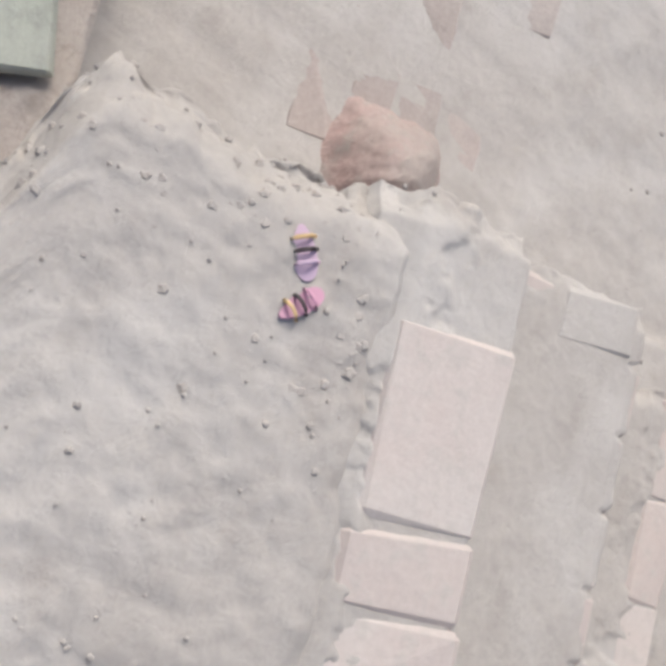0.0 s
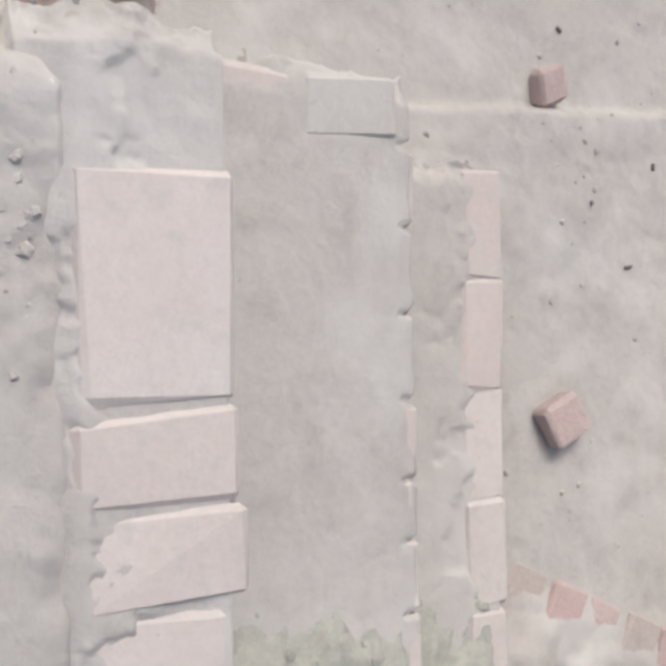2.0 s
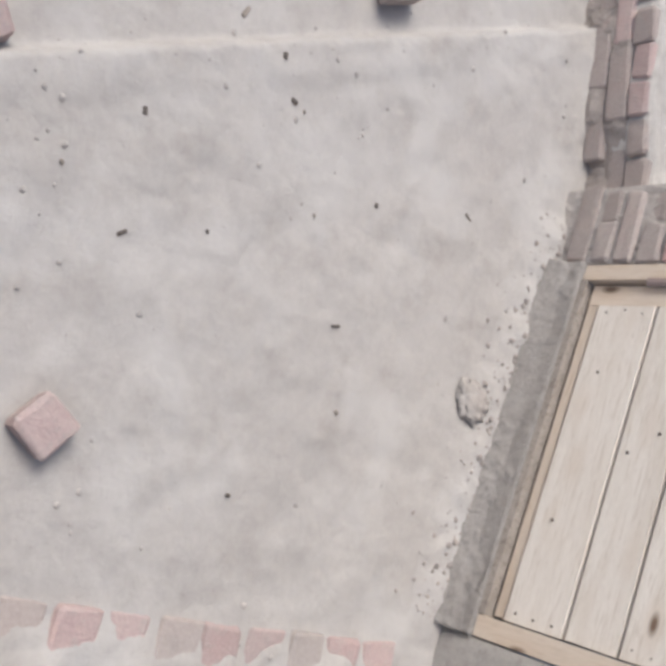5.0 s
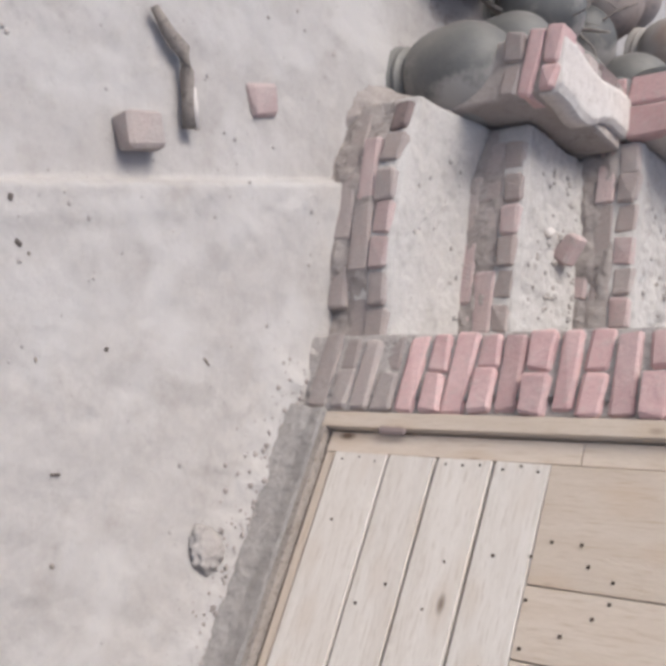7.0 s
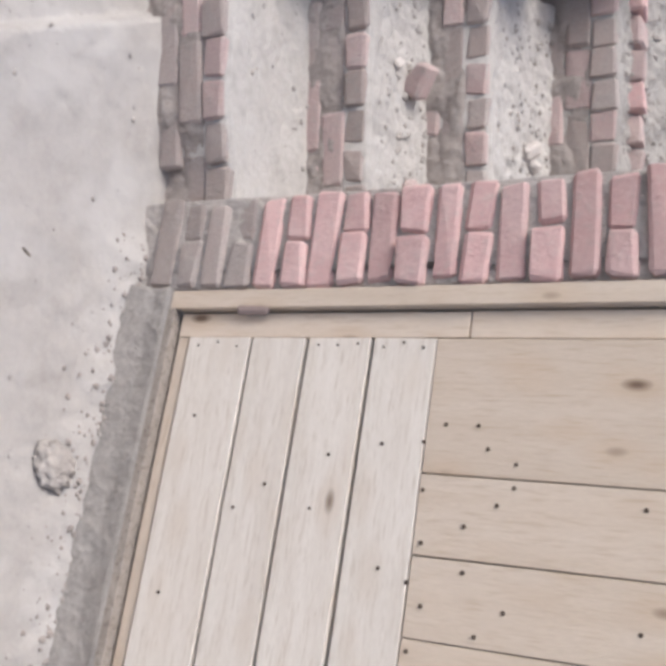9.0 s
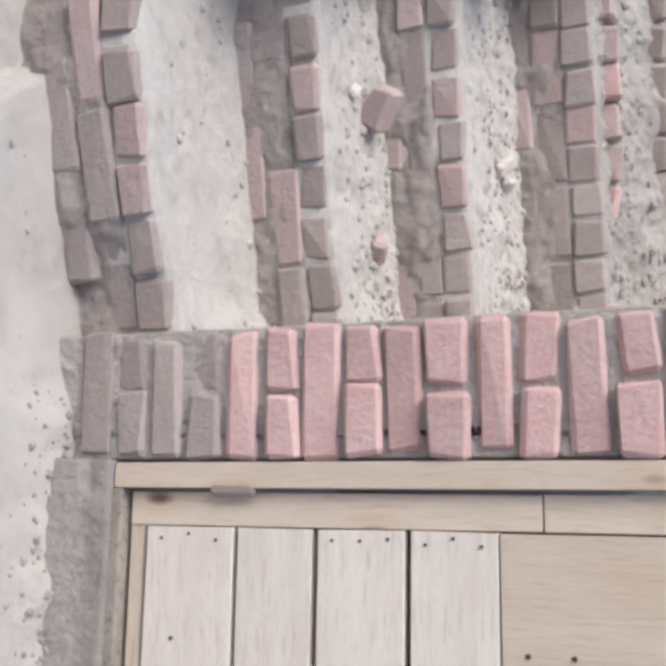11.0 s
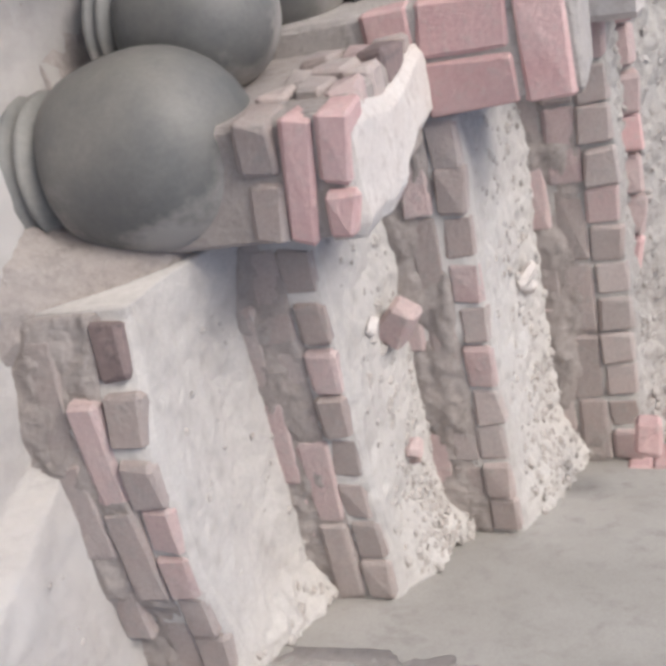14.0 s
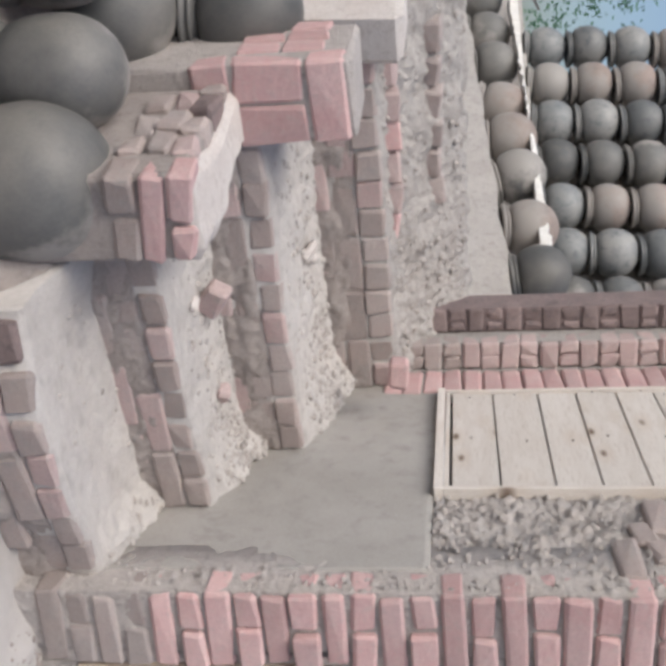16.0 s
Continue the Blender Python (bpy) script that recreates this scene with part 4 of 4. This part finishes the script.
part("ledge", slab(50, 20, ledge_top, -0.1), MUD, yard, "", True)
rnd = random.Random(51)
for i in range(8):
    f = i / 7
    x, y, z = 0.506 - 0.70 * f, 2.759 + 2.6 * f, 1.53 - 0.25 * f
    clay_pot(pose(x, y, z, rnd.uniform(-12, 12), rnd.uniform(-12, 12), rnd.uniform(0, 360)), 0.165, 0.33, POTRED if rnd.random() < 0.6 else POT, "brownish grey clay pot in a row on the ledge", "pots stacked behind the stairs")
for r in range(4):
    for i in range(-1, 6):
        f = (i + 0.4) / 6.4
        x, y, z = 0.80 - 0.86 * f + 0.022 * r, 3.3 + 2.14 * f, 1.76 + 0.28 * r - 0.02 * f + 0.015 * r * f
        big = rnd.random()
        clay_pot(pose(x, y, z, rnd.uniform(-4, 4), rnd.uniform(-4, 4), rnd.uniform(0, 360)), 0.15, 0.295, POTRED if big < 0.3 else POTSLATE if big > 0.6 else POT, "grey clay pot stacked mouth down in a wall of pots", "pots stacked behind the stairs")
bm = wall_panel(Vector((0.90, 2.60, 0)), Vector((-0.33, 0.944, 0)), Vector((-0.944, -0.33, 0)), 0.0, 3.6, -0.1, 1.755, 0.25, lambda u, z: 0.02 * fbm(u, z, 1, 5), 60, 20)
tagged(part("back_ledge", bm, MUD, None, "", True), "mud wall under the stacked rows of pots", "ledge", "", "structure")


bm = wall_panel(Vector((1.22, 2.75, 0)), Vector((-0.36, 0.933, 0)), Vector((-0.933, -0.36, 0)), 0.0, 2.5, 1.70, 2.8, 0.2, lambda u, z: 0.02 * fbm(u, z, 1, 5), 40, 20)
tagged(part("back_wall", bm, MUD, None, "", True), "mud wall behind the rows of pots", "wall", "", "structure")


def strip_top(i, j):
    a, b = Vector((0.50, 2.70, 1.83)), Vector((-0.22, 5.3, 1.70))
    p = a.lerp(b, i)
    w = 0.10 + 0.03 * fbm(i * 40, j, 2, 1)
    return Vector((p.x + (j - 0.5) * w * 1.5, p.y, p.z - 0.05 + 0.02 * fbm(i * 60, j * 2, 1, 1) - 0.03 * abs(j - 0.5)))


tagged(part("lime_strip", slab(120, 6, strip_top, 1.70), plain("chalky_lime", (0.75, 0.73, 0.70), 0.9), None, "", False), "broken white lime strip along the rows of pots", "strip", "", "structure")

# ---- a row of half buried bricks along the courtyard edge ----
edging = thing("brick_edging", pose(0, 0, 0), "row of red bricks half buried along the courtyard edge", "edging", "", "structure")
p0, p1 = Vector((1.03, -1.70, 0)), Vector((1.20, -0.60, 0))
eu = (p1 - p0).normalized()
nn = Vector((-eu.y, eu.x, 0))
for i in range(9):
    p = p0 + eu * (0.02 + 0.13 * i)
    z = ground_height(p.x, p.y) - 0.039
    brick(edging, pose(p.x, p.y, z, rnd.uniform(-4, 4), rnd.uniform(-4, 4), math.degrees(math.atan2(eu.y, eu.x)) + rnd.uniform(-4, 4)), (0.118, 0.18, 0.07), PINKB if i % 3 else REDPAVE, i)

# dark seeds, chips and a dry leaf on the floor
DARKBIT = plain("dark_chip", (0.11, 0.09, 0.08), 0.8)
for i, (x, y, l, w, a) in enumerate(((-0.093, -0.498, 0.03, 0.007, 55), (-0.106, -1.548, 0.018, 0.01, 10), (-0.242, -1.153, 0.02, 0.012, 70), (-0.225, -1.12, 0.01, 0.008, 20), (0.166, -1.563, 0.026, 0.008, 120),
                                     (0.283, -0.941, 0.028, 0.007, 100), (-0.433, -1.287, 0.034, 0.012, 150), (-0.358, -1.883, 0.018, 0.009, 60), (-0.34, -1.2, 0.016, 0.012, 0), (0.05, -1.72, 0.012, 0.008, 30),
                                     (0.12, -1.35, 0.01, 0.008, 0), (-0.05, -0.85, 0.012, 0.01, 0), (0.5, -0.9, 0.014, 0.01, 40), (0.72, -1.2, 0.014, 0.01, 80), (0.3, -2.0, 0.012, 0.008, 0), (0.02, -1.05, 0.012, 0.008, 20))):
    bm = bmesh.new()
    block(bm, l, w, 0.006, 0.002, random.Random(i), 0.001)
    ob = part("dark_chip", bm, DARKBIT if i % 3 else TWIG)
    ob.matrix_world = pose(x, y, ground_height(x, y) + 0.003, 0, 0, a)
    tagged(ob, "small dark chip or dry leaf lying on the earth", "chip", "chips on the courtyard floor")

# stones, a brick lump and an old board at the terrace edge
def shelf_top(i, j):
    u, v = -0.85 + 1.0 * i, -1.75 + 1.02 * j
    return a_pos(u, v, 0.46 + 0.12 * smooth(0.5, 1.0, i) - 0.25 * smooth(0.8, 1.0, j) * smooth(0.6, 0.2, i) + 0.03 * fbm(u, v, 2, 6) + 0.012 * fbm(u, v, 3, 22))


tagged(part("earth_shelf", slab(60, 60, shelf_top, -0.12), DUSTMUD, None, "", True), "crumbling earth shelf beyond the broken terrace corner", "shelf", "", "structure")
items = []
for _ in range(150):
    v = rnd.uniform(-0.95, -0.25)
    p = terrace_top(abs(rnd.gauss(0.0, 0.10)) ** 0.7, 1 + (v + 0.207) / 3.3)
    items.append(((p.x, p.y, p.z - 0.003), rnd.choice((0.003, 0.005, 0.007, 0.010))))
clods(items, EARTHCLOD, "earth_crumbs", "dark earth crumbs along the broken terrace edge", "crumbs")


def lump_top(i, j):
    u, v = -0.64 + 0.44 * i, -0.19 + 0.34 * j
    edge = smooth(0.0, 0.4, min(i, 1 - i)) * smooth(0.0, 0.4, min(j, 1 - j))
    crack = 0.03 * math.exp(-((u + 0.40 + 0.25 * (v - 0.05)) / 0.016) ** 2)
    return a_pos(u + 0.012 * fbm(u, v, 2, 7), v + 0.012 * fbm(u, v, 8, 7), -0.07 + 0.16 * edge - crack + 0.014 * fbm(u, v, 3, 8) + 0.005 * fbm(u, v, 3, 30))


tagged(part("brick_lump", slab(60, 60, lump_top, -0.12), REDLUMP, None, "", True), "weathered reddish lump of brick and earth below the terrace", "brick lump")
bm = bmesh.new()
block(bm, 0.34, 0.2, 0.03, 0.006, rnd, 0.003)
ob = part("old_board", bm, CLOTH)
ob.matrix_world = pose(0.43, -3.80, 0.535, 3, 2, 30)
tagged(ob, "faded greenish board lying at the terrace edge", "board")

# brick paving in the lower yard beside the first flight
pave = thing("brick_paving", pose(0, 0, 0), "worn reddish brick paving half covered with dust", "paving", "", "structure")
for i in range(7):
    for j in range(6):
        u, v = -0.36 - 0.235 * i, -0.35 + 0.125 * j + 0.01 * (i % 2)
        p = a_pos(u, v, -0.097 + rnd.uniform(-0.006, 0.006))
        brick(pave, pose(*p, rnd.uniform(-1.5, 1.5), rnd.uniform(-1.5, 1.5), 16.5 + rnd.uniform(-2, 2)), (0.226, 0.117, 0.06), REDPAVE, i + j, "paver")

# ---- dry branches behind the pots ----
brush = thing("dry_branches", pose(0, 0, 0), "tangle of bare dry branches behind the pots", "branches")
rnd = random.Random(61)
for b in range(26):
    p = Vector((-1.88 + rnd.uniform(-0.12, 0.12), 0.92 + rnd.uniform(-0.15, 0.25), 0.25))
    d = Vector((rnd.uniform(-0.8, 0.5), rnd.uniform(-0.5, 0.6), rnd.uniform(0.15, 0.8))).normalized()
    pts, rad, r0 = [], [], rnd.choice((0.004, 0.006, 0.009, 0.014))
    for k in range(7):
        pts.append(tuple(p))
        rad.append(r0 * (1 - 0.11 * k))
        d = (d + Vector((rnd.uniform(-0.35, 0.35), rnd.uniform(-0.35, 0.35), rnd.uniform(-0.3, 0.25)))).normalized()
        p = p + d * rnd.uniform(0.03, 0.07)
    bm = bmesh.new()
    tube(bm, pts, rad, 6)
    part("branch", bm, TWIG, brush, "", True)
bm = bmesh.new()
tube(bm, [(-1.95, 0.50, -0.03), (-1.86, 0.56, 0.04), (-1.78, 0.64, 0.14), (-1.73, 0.72, 0.25), (-1.72, 0.78, 0.34)], [0.013, 0.014, 0.015, 0.013, 0.01])
part("branch", bm, TWIG, brush, "thick pale branch", True)

# ---- a tree behind the yard ----
tree = thing("tree", pose(0.5, 10.8, -0.08), "leafy green tree behind the stacked pots", "tree")
bm = bmesh.new()
tube(bm, [(0, 0, 0), (0.05, 0, 0.8), (0.0, 0.05, 1.6), (0.1, 0.0, 2.4), (0.1, 0.1, 3.2)], [0.16, 0.13, 0.11, 0.08, 0.04], 10)
part("trunk", bm, TWIG, tree, "", True)
for k in range(6):
    a = k * 1.05
    bm = bmesh.new()
    tube(bm, [(0.03, 0.02, 1.6 + 0.15 * k), (0.5 * math.cos(a), 0.5 * math.sin(a), 2.1 + 0.12 * k), (1.1 * math.cos(a), 1.1 * math.sin(a), 2.4 + 0.1 * k)], [0.06, 0.04, 0.015], 7)
    part("limb", bm, TWIG, tree, "", True)
lv, lf = [], []
for clump in range(90):
    a, r = rnd.uniform(0, 6.28), 1.5 * math.sqrt(rnd.random())
    c = Vector((r * math.cos(a), r * math.sin(a), 2.85 + rnd.uniform(-0.75, 1.0)))
    for _ in range(60):
        p = c + Vector((rnd.gauss(0, 0.13), rnd.gauss(0, 0.13), rnd.gauss(0, 0.11)))
        d = Vector((rnd.uniform(-1, 1), rnd.uniform(-1, 1), rnd.uniform(-0.7, 0.3))).normalized() * 0.075
        w = d.orthogonal().normalized() * 0.022
        k = len(lv)
        lv += [tuple(p), tuple(p + d * 0.5 + w), tuple(p + d), tuple(p + d * 0.5 - w)]
        lf.append((k, k + 1, k + 2, k + 3))
me = bpy.data.meshes.new("crown")
me.from_pydata(lv, [], lf)
me.materials.append(LEAF)
crown = new("crown", me)
crown.parent = tree

# ---- plain mud walls that close the yard ----
def yard_wall(name, a, b, h):
    a, b = Vector((*a, 0)), Vector((*b, 0))
    e = (b - a).normalized()
    n = Vector((-e.y, e.x, 0))
    tagged(part(name, wall_panel(a, e, n, 0, (b - a).length, -0.12, h, 0.25, lambda u, z: 0.02 * fbm(u, z, 4, 1.5), 40, 14), MUD, None, "", True), "plain mud wall closing the yard", "wall", "", "structure")


yard_wall("wall_south", (-5.5, -7.0), (4.0, -7.0), 1.9)
yard_wall("wall_west", (-5.5, 8.0), (-5.5, -7.0), 1.9)
yard_wall("wall_east", (3.6, -7.0), (3.6, -0.9), 1.9)
